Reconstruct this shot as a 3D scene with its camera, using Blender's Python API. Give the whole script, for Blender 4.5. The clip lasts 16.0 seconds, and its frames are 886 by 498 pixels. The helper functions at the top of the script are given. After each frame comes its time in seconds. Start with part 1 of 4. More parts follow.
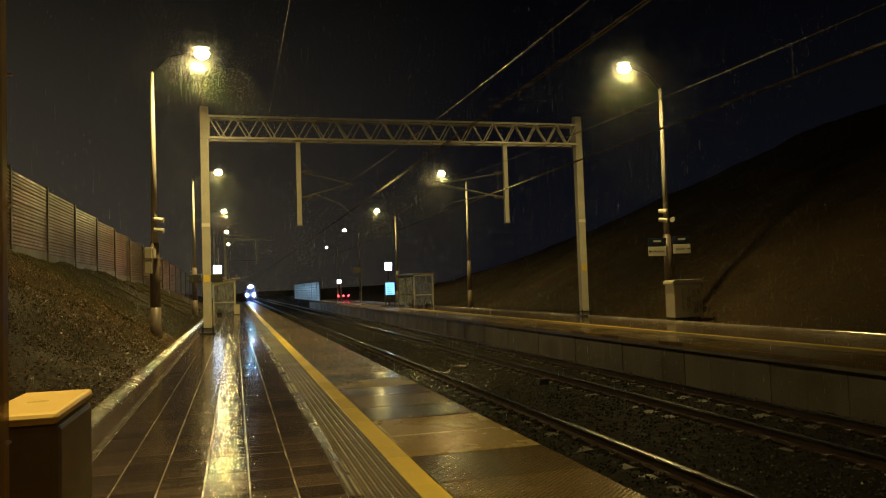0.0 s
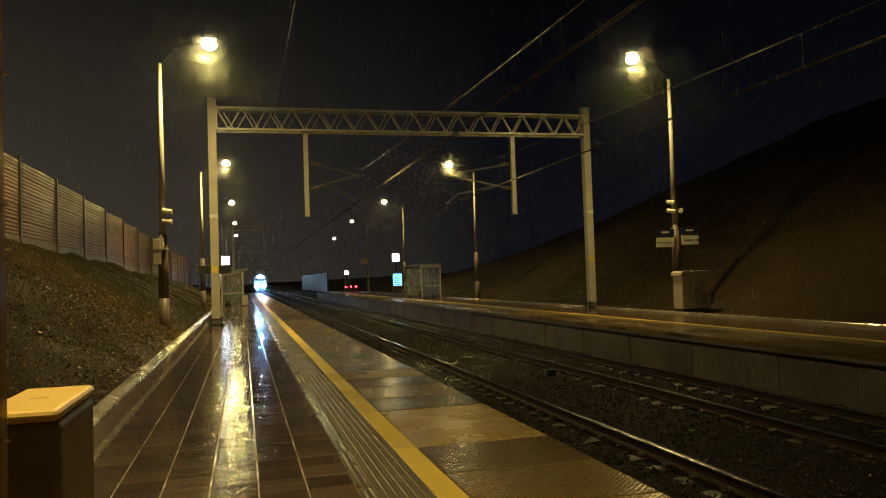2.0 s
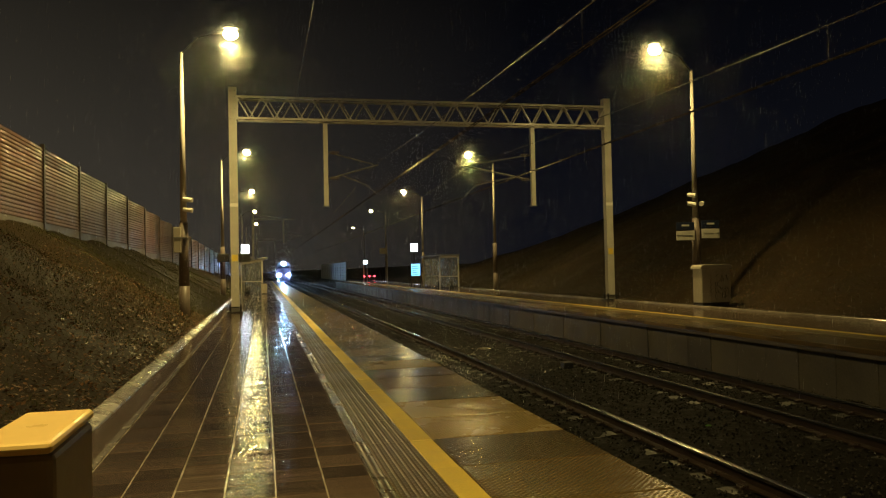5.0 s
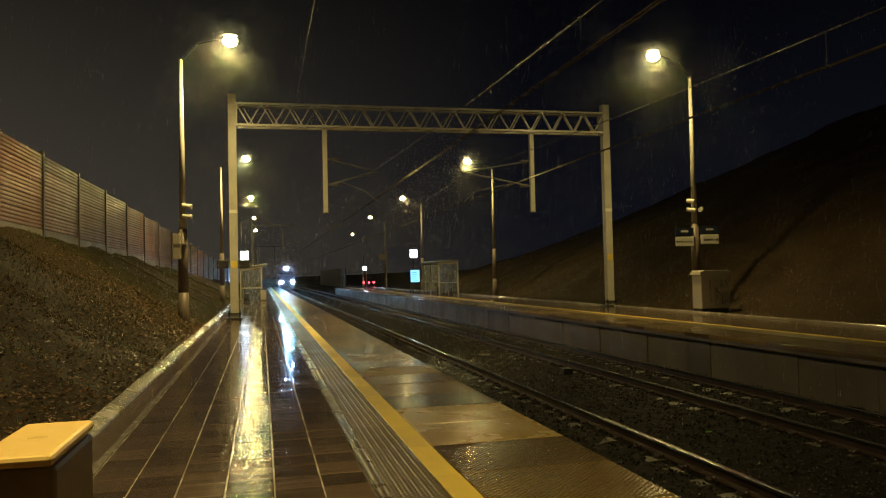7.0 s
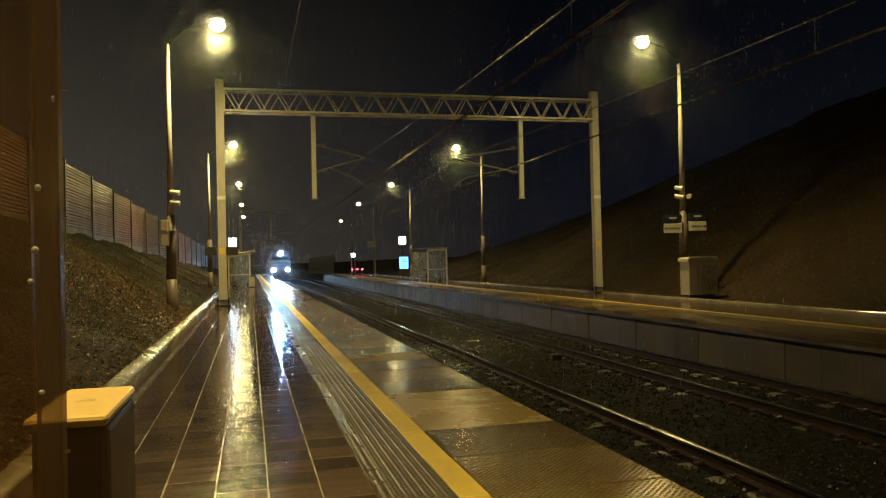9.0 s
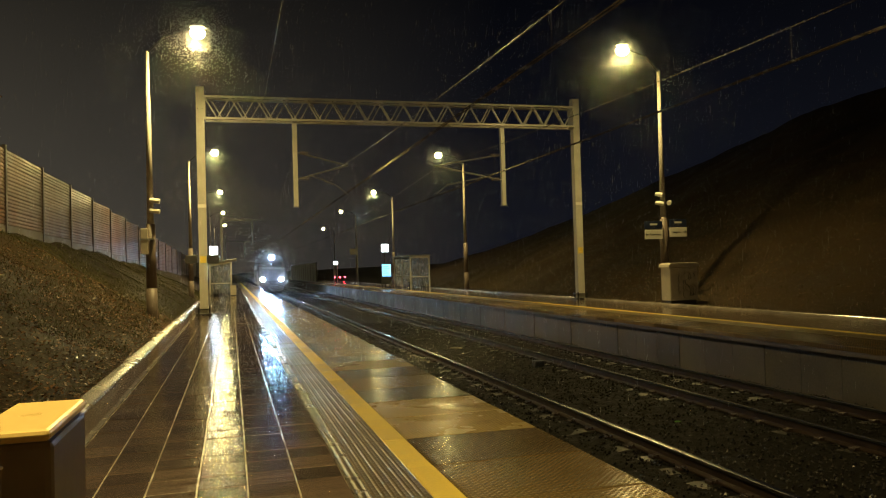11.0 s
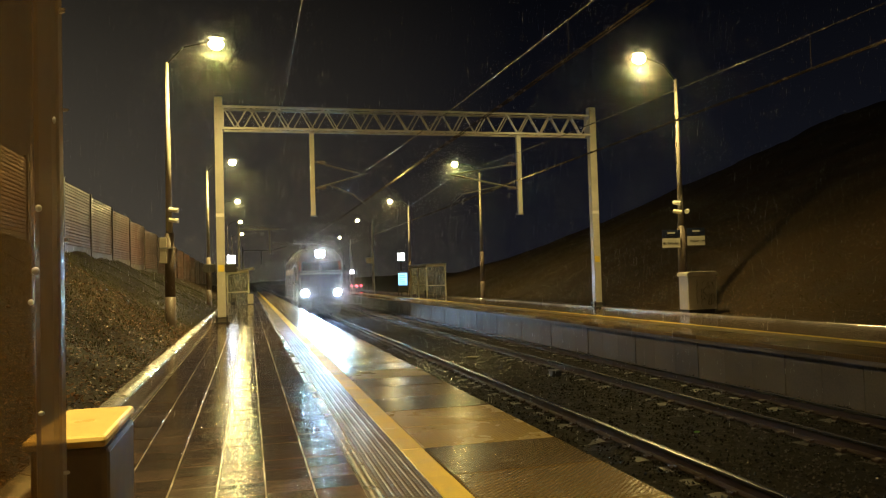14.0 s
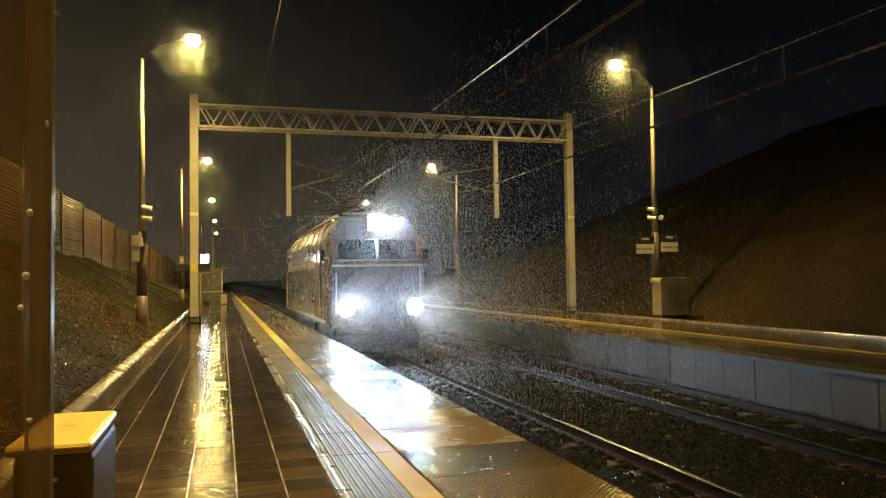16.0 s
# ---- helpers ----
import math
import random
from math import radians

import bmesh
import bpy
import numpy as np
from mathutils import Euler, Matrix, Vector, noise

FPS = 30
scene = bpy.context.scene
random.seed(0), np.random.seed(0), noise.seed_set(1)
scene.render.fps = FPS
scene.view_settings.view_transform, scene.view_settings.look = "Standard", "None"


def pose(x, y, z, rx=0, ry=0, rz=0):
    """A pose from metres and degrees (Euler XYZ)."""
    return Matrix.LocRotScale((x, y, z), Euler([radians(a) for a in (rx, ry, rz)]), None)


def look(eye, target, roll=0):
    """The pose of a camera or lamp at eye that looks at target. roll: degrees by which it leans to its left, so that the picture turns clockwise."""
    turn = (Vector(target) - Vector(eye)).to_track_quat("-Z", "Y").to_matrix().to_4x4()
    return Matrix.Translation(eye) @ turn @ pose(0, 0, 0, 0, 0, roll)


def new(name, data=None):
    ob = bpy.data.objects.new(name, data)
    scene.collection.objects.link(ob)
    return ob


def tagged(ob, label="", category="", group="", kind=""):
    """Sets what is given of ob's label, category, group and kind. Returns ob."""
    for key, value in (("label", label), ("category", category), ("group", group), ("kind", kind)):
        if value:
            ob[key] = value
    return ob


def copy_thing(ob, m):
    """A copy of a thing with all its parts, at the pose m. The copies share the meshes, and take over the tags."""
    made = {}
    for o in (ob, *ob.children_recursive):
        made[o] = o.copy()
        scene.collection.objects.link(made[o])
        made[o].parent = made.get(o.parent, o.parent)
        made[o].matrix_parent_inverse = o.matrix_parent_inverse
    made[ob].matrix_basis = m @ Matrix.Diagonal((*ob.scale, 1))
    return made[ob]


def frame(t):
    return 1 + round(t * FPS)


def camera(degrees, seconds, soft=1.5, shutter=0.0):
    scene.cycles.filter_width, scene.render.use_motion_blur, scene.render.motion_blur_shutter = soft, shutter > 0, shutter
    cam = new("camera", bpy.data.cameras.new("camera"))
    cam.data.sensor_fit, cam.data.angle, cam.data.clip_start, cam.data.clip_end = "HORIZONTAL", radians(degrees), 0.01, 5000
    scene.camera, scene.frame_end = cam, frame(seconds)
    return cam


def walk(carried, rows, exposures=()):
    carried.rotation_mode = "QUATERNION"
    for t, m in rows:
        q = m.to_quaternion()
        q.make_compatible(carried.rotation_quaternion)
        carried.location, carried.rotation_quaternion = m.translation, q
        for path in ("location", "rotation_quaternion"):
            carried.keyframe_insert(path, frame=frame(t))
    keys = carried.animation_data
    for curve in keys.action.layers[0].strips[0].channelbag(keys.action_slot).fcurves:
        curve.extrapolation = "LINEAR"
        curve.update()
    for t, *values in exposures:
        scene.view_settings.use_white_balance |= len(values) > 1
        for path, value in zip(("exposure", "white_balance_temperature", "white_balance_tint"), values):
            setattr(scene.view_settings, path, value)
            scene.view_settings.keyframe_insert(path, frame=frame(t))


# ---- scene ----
cam = camera(60.17, 16.0, 1.15)

# ---- camera ----
# t, eye x, eye z, yaw, pitch, roll
PATH = [
    (0.0, -4.4013, 2.2706, -15.29, 2.75, -1.94),
    (0.5, -4.4006, 2.2704, -14.92, 2.72, -1.94),
    (1.0, -4.4034, 2.2704, -14.75, 2.48, -1.63),
    (1.5, -4.4022, 2.2717, -14.60, 2.27, -1.63),
    (2.0, -4.3974, 2.2734, -14.71, 2.10, -1.91),
    (2.5, -4.3986, 2.2712, -14.64, 2.03, -1.57),
    (3.0, -4.3971, 2.2720, -14.26, 2.02, -1.51),
    (3.5, -4.3877, 2.2776, -13.35, 1.64, -1.27),
    (4.0, -4.3868, 2.2845, -13.20, 1.37, -1.32),
    (6.5, -4.3854, 2.2961, -13.48, 1.75, -1.22),
    (7.0, -4.3871, 2.2953, -13.36, 1.87, -1.35),
    (7.5, -4.3894, 2.2950, -13.37, 1.79, -1.30),
    (8.0, -4.3839, 2.2912, -13.23, 1.66, -1.49),
    (8.5, -4.3865, 2.2836, -12.07, 0.89, -1.72),
    (9.0, -4.4134, 2.2857, -14.20, 0.87, -1.36),
    (9.2, -4.4211, 2.2847, -15.01, 0.39, -1.04),
    (11.5, -4.3964, 2.2862, -15.50, 1.71, -1.75),
    (12.0, -4.4006, 2.2860, -15.42, 1.93, -1.86),
    (12.5, -4.4020, 2.2864, -15.31, 2.12, -1.85),
    (13.0, -4.4068, 2.2865, -15.17, 2.17, -1.75),
    (13.5, -4.4107, 2.2862, -14.64, 2.15, -1.75),
    (14.0, -4.4140, 2.2865, -14.32, 2.07, -1.67),
    (14.5, -4.4150, 2.2873, -14.45, 2.04, -1.44),
    (15.0, -4.4169, 2.2878, -15.07, 2.07, -1.35),
    (15.5, -4.4188, 2.2883, -15.58, 2.17, -1.02),
    (16.0, -4.4207, 2.2894, -16.15, 2.22, -0.87),
]


def cam_pose(x, z, yaw, pitch, roll):
    a, b = radians(yaw), radians(pitch)
    ahead = Vector((-math.sin(a) * math.cos(b), math.cos(a) * math.cos(b), math.sin(b)))
    eye = Vector((x, 0.0, z))
    return look(eye, eye + ahead * 10, roll)


walk(cam, [(t, cam_pose(*r)) for t, *r in PATH], [
    (0.0, 0.4, 5400, 9), (7.0, 0.52, 5200, 9), (9.2, 0.66, 5150, 9), (11.5, 0.92, 5200, 9), (14.5, 1.05, 5450, 10), (16.0, 0.95, 6100, 10)])

# ---- world and light ----
world = bpy.data.worlds.new("night_sky")
scene.world = world
world.use_nodes = True
bg = world.node_tree.nodes["Background"]
# low rain cloud: brownish town glow on one side, fading to blue-black on the other
sky_co = world.node_tree.nodes.new("ShaderNodeTexCoord")
sky_sep = world.node_tree.nodes.new("ShaderNodeSeparateXYZ")
sky_range = world.node_tree.nodes.new("ShaderNodeMapRange")
sky_ramp = world.node_tree.nodes.new("ShaderNodeValToRGB")
sky_range.inputs[1].default_value, sky_range.inputs[2].default_value = -0.45, 0.33
sky_ramp.color_ramp.elements[0].color = (0.038, 0.0285, 0.0160, 1)
sky_ramp.color_ramp.elements[1].color = (0.0027, 0.0026, 0.0033, 1)
# the glow is strongest low down and thins out overhead
sky_up = world.node_tree.nodes.new("ShaderNodeMapRange")
sky_up.inputs[1].default_value, sky_up.inputs[2].default_value = 0.0, 0.36
sky_up.inputs[3].default_value, sky_up.inputs[4].default_value = 1.5, 0.3
world.node_tree.links.new(sky_sep.outputs[2], sky_up.inputs[0])
world.node_tree.links.new(sky_co.outputs["Generated"], sky_sep.inputs[0])
world.node_tree.links.new(sky_sep.outputs[0], sky_range.inputs[0])
world.node_tree.links.new(sky_range.outputs[0], sky_ramp.inputs[0])
world.node_tree.links.new(sky_ramp.outputs[0], bg.inputs["Color"])
world.node_tree.links.new(sky_up.outputs[0], bg.inputs["Strength"])

LAMP_L = [(-5.24, y) for y in (0.3, 24.4, 48.6, 72.1)]
LAMP_R = [(8.95, y) for y in (23.9, 48.6, 72.5)]
LAMP_Z = 9.6
SODIUM = (1.0, 0.65, 0.16)
LAMP_WATTS = 680
for lx, ly in LAMP_L + LAMP_R:
    lamp = bpy.data.lights.new("street_light", "AREA")
    near = lx < 0
    lamp.shape, lamp.size, lamp.energy, lamp.color = "DISK", 0.24, LAMP_WATTS if near else 0.62 * LAMP_WATTS, SODIUM
    ob = new("street_light", lamp)
    # the near lanterns lean a little away from the tracks
    ob.matrix_world = pose(lx, ly, LAMP_Z - 0.2, 0, 7 if near else 0, 0)

P = 0.747          # platform level over the rail head
TRACK2 = 4.0
EDGE_N, EDGE_F = -1.64, 5.65


# ---- materials ----
def shader(name):
    m = bpy.data.materials.new(name)
    m.use_nodes = True
    nt = m.node_tree
    return m, nt, nt.nodes["Principled BSDF"]


def ramp(nt, src, stops):
    r = nt.nodes.new("ShaderNodeValToRGB")
    while len(r.color_ramp.elements) < len(stops):
        r.color_ramp.elements.new(0.5)
    for e, (p, c) in zip(r.color_ramp.elements, stops):
        e.position, e.color = p, (*c, 1)
    nt.links.new(src, r.inputs[0])
    return r.outputs[0]


def noise_tex(nt, scale, detail=4, stretch=(1, 1, 1), rough=0.6):
    co = nt.nodes.new("ShaderNodeNewGeometry")
    mp = nt.nodes.new("ShaderNodeMapping")
    mp.inputs["Scale"].default_value = stretch
    n = nt.nodes.new("ShaderNodeTexNoise")
    n.inputs["Scale"].default_value, n.inputs["Detail"].default_value = scale, detail
    n.inputs["Roughness"].default_value = rough
    nt.links.new(co.outputs["Position"], mp.inputs[0])
    nt.links.new(mp.outputs[0], n.inputs["Vector"])
    return n.outputs[0]


def math_node(nt, op, a, b=None):
    n = nt.nodes.new("ShaderNodeMath")
    n.operation = op
    for i, v in enumerate((a, b)):
        if v is None:
            continue
        if isinstance(v, (int, float)):
            n.inputs[i].default_value = v
        else:
            nt.links.new(v, n.inputs[i])
    return n.outputs[0]


def surface(name, c0, c1, scale=3.0, fine=60.0, rough=(0.4, 0.7), bump=0.3, dist=0.01, metal=0.0,
            stretch=(1, 1, 1), vary=0.0, spec=0.5, coat=0.0, coat_rough=0.08):
    """Two-scale procedural surface: stains of one size, grain of another, relief and uneven gloss."""
    m, nt, b = shader(name)
    big, small = noise_tex(nt, scale, 5, stretch), noise_tex(nt, fine, 3, stretch)
    mix = math_node(nt, "ADD", math_node(nt, "MULTIPLY", big, 0.65), math_node(nt, "MULTIPLY", small, 0.35))
    if vary:
        info = nt.nodes.new("ShaderNodeObjectInfo")
        isl = nt.nodes.new("ShaderNodeNewGeometry")
        r = math_node(nt, "FRACT", math_node(nt, "ADD", info.outputs["Random"], isl.outputs["Random Per Island"]))
        mix = math_node(nt, "ADD", mix, math_node(nt, "MULTIPLY", math_node(nt, "SUBTRACT", r, 0.5), vary))
    nt.links.new(ramp(nt, mix, [(0.3, c0), (0.7, c1)]), b.inputs["Base Color"])
    rr = nt.nodes.new("ShaderNodeMapRange")
    rr.inputs[1].default_value, rr.inputs[2].default_value = 0.35, 0.65
    rr.inputs[3].default_value, rr.inputs[4].default_value = rough
    nt.links.new(big, rr.inputs[0])
    nt.links.new(rr.outputs[0], b.inputs["Roughness"])
    bp = nt.nodes.new("ShaderNodeBump")
    bp.inputs["Strength"].default_value, bp.inputs["Distance"].default_value = bump, dist
    nt.links.new(mix, bp.inputs["Height"])
    nt.links.new(bp.outputs[0], b.inputs["Normal"])
    b.inputs["Metallic"].default_value = metal
    b.inputs["Specular IOR Level"].default_value = spec
    b.inputs["Coat Weight"].default_value = coat
    b.inputs["Coat Roughness"].default_value = coat_rough
    return m


def dotted(name, c0, c1, pitch, rough, height, lines=False, vary=0.0, ribbed=False):
    """Wet cast slab with a grid of studs (or ribs along the platform)."""
    m = surface(name, c0, c1, 1.2, 50, rough, 0.2, 0.004, vary=vary, spec=0.18)
    nt = m.node_tree
    b = nt.nodes["Principled BSDF"]
    geo = nt.nodes.new("ShaderNodeNewGeometry")
    sep = nt.nodes.new("ShaderNodeSeparateXYZ")
    nt.links.new(geo.outputs["Position"], sep.inputs[0])
    k = 2 * math.pi / pitch
    sx = math_node(nt, "SINE", math_node(nt, "MULTIPLY", sep.outputs[0], k))
    if lines:
        h = sx
    else:
        h = math_node(nt, "MULTIPLY", sx, math_node(nt, "SINE", math_node(nt, "MULTIPLY", sep.outputs[1], k)))
        h = math_node(nt, "MAXIMUM", h, 0.0)
        if ribbed:
            h = math_node(nt, "ADD", math_node(nt, "MULTIPLY", math_node(nt, "MAXIMUM", sx, 0.0), 0.7), math_node(nt, "MULTIPLY", h, 0.5))
    old = b.inputs["Normal"].links[0].from_node
    bp = nt.nodes.new("ShaderNodeBump")
    bp.inputs["Strength"].default_value, bp.inputs["Distance"].default_value = 1.0, height
    nt.links.new(h, bp.inputs["Height"])
    nt.links.new(old.outputs[0], bp.inputs["Normal"])
    nt.links.new(bp.outputs[0], b.inputs["Normal"])
    # studs are coloured a little paler than the slab between them
    base = b.inputs["Base Color"].links[0].from_socket
    stud_tone = nt.nodes.new("ShaderNodeVectorMath")
    stud_tone.operation = "SCALE"
    nt.links.new(base, stud_tone.inputs[0])
    nt.links.new(math_node(nt, "ADD", math_node(nt, "MULTIPLY", h, 0.45 if lines else 0.9), 0.85), stud_tone.inputs["Scale"])
    nt.links.new(stud_tone.outputs[0], b.inputs["Base Color"])
    return m


def glow(name, color, strength):
    m, nt, b = shader(name)
    b.inputs["Base Color"].default_value = (*color, 1)
    b.inputs["Emission Color"].default_value = (*color, 1)
    b.inputs["Emission Strength"].default_value = strength
    return m


def glass(name, tint=(0.9, 0.95, 0.95), dirt=0.15, dirt_color=(0.3, 0.28, 0.25), rough=0.05, film_color=(0.6, 0.6, 0.58)):
    """Thin wet pane: clear, with gloss and an uneven film of dirt."""
    m, nt, b = shader(name)
    b.inputs["Base Color"].default_value = (*dirt_color, 1)
    b.inputs["Roughness"].default_value = rough
    tr = nt.nodes.new("ShaderNodeBsdfTransparent")
    tr.inputs[0].default_value = (*tint, 1)
    film = nt.nodes.new("ShaderNodeBsdfTranslucent")
    film.inputs[0].default_value = (*film_color, 1)
    wet = nt.nodes.new("ShaderNodeMixShader")
    wet.inputs[0].default_value = 0.5
    nt.links.new(b.outputs[0], wet.inputs[1])
    nt.links.new(film.outputs[0], wet.inputs[2])
    mx = nt.nodes.new("ShaderNodeMixShader")
    n = noise_tex(nt, 9, 5, (1, 1, 0.25))
    f = math_node(nt, "MULTIPLY", math_node(nt, "ADD", n, 0.1), dirt * 1.7)
    nt.links.new(f, mx.inputs[0])
    nt.links.new(tr.outputs[0], mx.inputs[1])
    nt.links.new(wet.outputs[0], mx.inputs[2])
    nt.links.new(mx.outputs[0], nt.nodes["Material Output"].inputs[0])
    return m


M_TILE = surface("wet_paving", (0.058, 0.042, 0.030), (0.14, 0.100, 0.072), 3.0, 95, (0.03, 0.075), 0.4, 0.0045, spec=0.2, vary=0.4, stretch=(0.4, 2.6, 1))
# joint sand coloured pale to carry the wet glints along the joints
M_JOINT = surface("joint_sand_with_glint", (0.34, 0.30, 0.22), (0.62, 0.55, 0.42), 2.5, 60, (0.12, 0.35), 0.4, 0.004)
M_EDGE_DRY = dotted("drained_edge_slab", (0.19, 0.138, 0.036), (0.29, 0.215, 0.062), 0.052, (0.2, 0.34), 0.0018, vary=0.3)
M_EDGE = dotted("wet_edge_slab", (0.085, 0.058, 0.019), (0.18, 0.126, 0.044), 0.052, (0.15, 0.26), 0.006, vary=0.7)
M_GUIDE = dotted("ribbed_guide", (0.06, 0.045, 0.024), (0.12, 0.09, 0.048), 0.052, (0.2, 0.34), 0.004, lines=True, vary=0.3)
M_BLISTER = dotted("blister_slab", (0.066, 0.048, 0.022), (0.13, 0.098, 0.046), 0.064, (0.3, 0.45), 0.007, ribbed=True, vary=0.3)
M_YELLOW = surface("yellow_paint", (0.60, 0.45, 0.02), (0.80, 0.62, 0.035), 2, 40, (0.38, 0.6), 0.2, 0.003, vary=0.35)
M_KERB = surface("wet_kerb_concrete", (0.26, 0.23, 0.18), (0.46, 0.41, 0.33), 2, 40, (0.16, 0.3), 0.4, 0.004, vary=0.3, coat=1.0, coat_rough=0.18)
M_CONC = surface("concrete", (0.065, 0.058, 0.05), (0.15, 0.136, 0.115), 0.8, 25, (0.35, 0.7), 0.35, 0.006, vary=0.25)
M_CONC_DARK = surface("dirty_concrete", (0.05, 0.045, 0.04), (0.14, 0.12, 0.10), 1.0, 25, (0.3, 0.6), 0.4, 0.008)
M_POLE = surface("spun_concrete", (0.24, 0.22, 0.19), (0.40, 0.37, 0.32), 1.5, 40, (0.4, 0.7), 0.3, 0.004, stretch=(1, 1, 0.2))
M_SLEEVE = surface("dark_sleeve", (0.075, 0.058, 0.045), (0.16, 0.125, 0.10), 2, 40, (0.4, 0.7), 0.4, 0.006, stretch=(1, 1, 0.3))
M_GALV = surface("galvanised_paint", (0.36, 0.34, 0.28), (0.52, 0.50, 0.42), 1.3, 30, (0.3, 0.5), 0.2, 0.003, spec=0.4)
M_STEEL = surface("dull_steel", (0.18, 0.18, 0.18), (0.34, 0.34, 0.33), 3, 60, (0.3, 0.5), 0.2, 0.002, metal=0.7)
M_DARK = surface("dark_metal", (0.012, 0.012, 0.013), (0.035, 0.033, 0.032), 3, 60, (0.3, 0.5), 0.2, 0.002)
M_RAIL_TOP = surface("polished_rail", (0.35, 0.36, 0.38), (0.6, 0.6, 0.62), 1, 60, (0.12, 0.25), 0.1, 0.001, metal=1.0, stretch=(1, 0.1, 1))
M_RUST = surface("rusty_steel", (0.022, 0.014, 0.011), (0.055, 0.035, 0.026), 4, 60, (0.35, 0.6), 0.3, 0.003, metal=0.3)
M_SLEEPER = surface("wet_sleeper", (0.013, 0.012, 0.010), (0.034, 0.029, 0.024), 2, 40, (0.4, 0.65), 0.4, 0.006, vary=0.4)
M_BALLAST = surface("ballast_bed", (0.007, 0.0065, 0.006), (0.02, 0.018, 0.016), 9, 45, (0.5, 0.8), 0.8, 0.03, spec=0.03)
M_STONE = surface("ballast_stone", (0.008, 0.0072, 0.0065), (0.045, 0.04, 0.035), 5, 60, (0.05, 0.3), 0.4, 0.006, spec=0.6, vary=0.8)
M_SOIL = surface("grassy_bank", (0.012, 0.0088, 0.004), (0.052, 0.035, 0.017), 0.5, 12, (0.6, 0.9), 1.0, 0.08, spec=0.12)
M_GRASS = surface("wet_grass", (0.042, 0.048, 0.011), (0.12, 0.115, 0.034), 1.2, 20, (0.35, 0.6), 0.1, 0.002, vary=0.5, spec=0.3)
M_GREEN = surface("green_leaf", (0.10, 0.25, 0.04), (0.2, 0.4, 0.08), 20, 90, (0.1, 0.3), 0.2, 0.001)
M_LEAF = surface("fallen_leaves", (0.09, 0.046, 0.02), (0.28, 0.16, 0.075), 1.2, 20, (0.2, 0.5), 0.1, 0.002, vary=0.9)
M_FENCE = surface("barrier_cassette", (0.085, 0.044, 0.028), (0.17, 0.092, 0.060), 0.7, 20, (0.28, 0.46), 0.15, 0.003, stretch=(1, 1, 0.4), vary=0.25)
M_FPOST = surface("barrier_post", (0.045, 0.036, 0.03), (0.09, 0.075, 0.06), 2, 40, (0.35, 0.6), 0.2, 0.003)
M_WHITE = surface("white_sign_face", (0.62, 0.6, 0.52), (0.78, 0.76, 0.68), 2, 40, (0.3, 0.5), 0.1, 0.001)
M_BOARD = surface("pale_board", (0.30, 0.30, 0.29), (0.46, 0.46, 0.44), 1, 30, (0.3, 0.5), 0.2, 0.003)
M_BLUE = surface("dark_blue_sign", (0.012, 0.018, 0.05), (0.02, 0.03, 0.08), 2, 40, (0.3, 0.5), 0.1, 0.001)
M_BLACK = surface("black_print", (0.01, 0.01, 0.01), (0.02, 0.02, 0.02), 2, 40, (0.4, 0.5), 0.1, 0.001)
M_CAB = surface("cabinet_grey", (0.34, 0.31, 0.24), (0.52, 0.48, 0.38), 1.5, 30, (0.35, 0.6), 0.3, 0.004)
M_SPRAY = surface("spray_paint", (0.02, 0.02, 0.02), (0.06, 0.055, 0.05), 3, 40, (0.4, 0.6), 0.1, 0.001)
M_WIRE = surface("copper_wire", (0.20, 0.19, 0.175), (0.34, 0.32, 0.30), 3, 60, (0.2, 0.3), 0.0, 0.001, metal=0.95)
M_LAMP = glow("sodium_lens", (1.0, 0.70, 0.22), 65)
M_HEAD = glow("headlight", (0.64, 0.83, 1.0), 10000)
# extra emitter added on the headlights to throw light wide
M_HEADFILL = glow("headlight_fill", (0.66, 0.84, 1.0), 300)
M_HEADTOP = glow("headlight_top", (0.62, 0.82, 1.0), 11000)
M_SCREEN = glow("lit_white_panel", (0.95, 0.95, 0.85), 8)
M_POSTER = glow("lit_blue_panel", (0.3, 0.68, 1.0), 1.3)
M_RED = glow("red_lamp", (1.0, 0.03, 0.04), 10)
M_GLASS = glass("shelter_glass", dirt=0.32, rough=0.12, film_color=(0.85, 0.87, 0.88))
M_PANE = glass("screen_glass", (0.78, 0.68, 0.5), 0.36, (0.36, 0.27, 0.13), 0.35, (0.40, 0.28, 0.11))
M_PANE_EDGE = glass("ground_glass_edge", (0.8, 0.72, 0.56), 0.6, (0.42, 0.33, 0.18), 0.3, (0.45, 0.34, 0.17))
M_ORANGE = surface("orange_cab_paint", (0.20, 0.05, 0.02), (0.32, 0.09, 0.035), 1.0, 30, (0.2, 0.35), 0.15, 0.002, coat=0.4)
M_BODY = surface("loco_paint", (0.07, 0.07, 0.08), (0.13, 0.125, 0.135), 1.0, 30, (0.2, 0.35), 0.15, 0.002, coat=0.4)
M_BODY2 = surface("loco_front_paint", (0.06, 0.055, 0.075), (0.11, 0.10, 0.13), 1.0, 30, (0.2, 0.35), 0.15, 0.002, coat=0.4)
M_ROOF = surface("loco_roof", (0.10, 0.10, 0.10), (0.20, 0.19, 0.18), 1.5, 30, (0.15, 0.35), 0.3, 0.004, metal=0.4)
M_WINDOW = surface("dark_window", (0.008, 0.009, 0.012), (0.02, 0.022, 0.03), 2, 30, (0.03, 0.08), 0.02, 0.001, coat=1.0)
# amber light of the lantern overhead is mixed into the cap colour
M_POSTTOP = surface("lamplit_post_cap", (0.56, 0.40, 0.11), (0.70, 0.52, 0.16), 8, 80, (0.2, 0.4), 0.2, 0.0006)
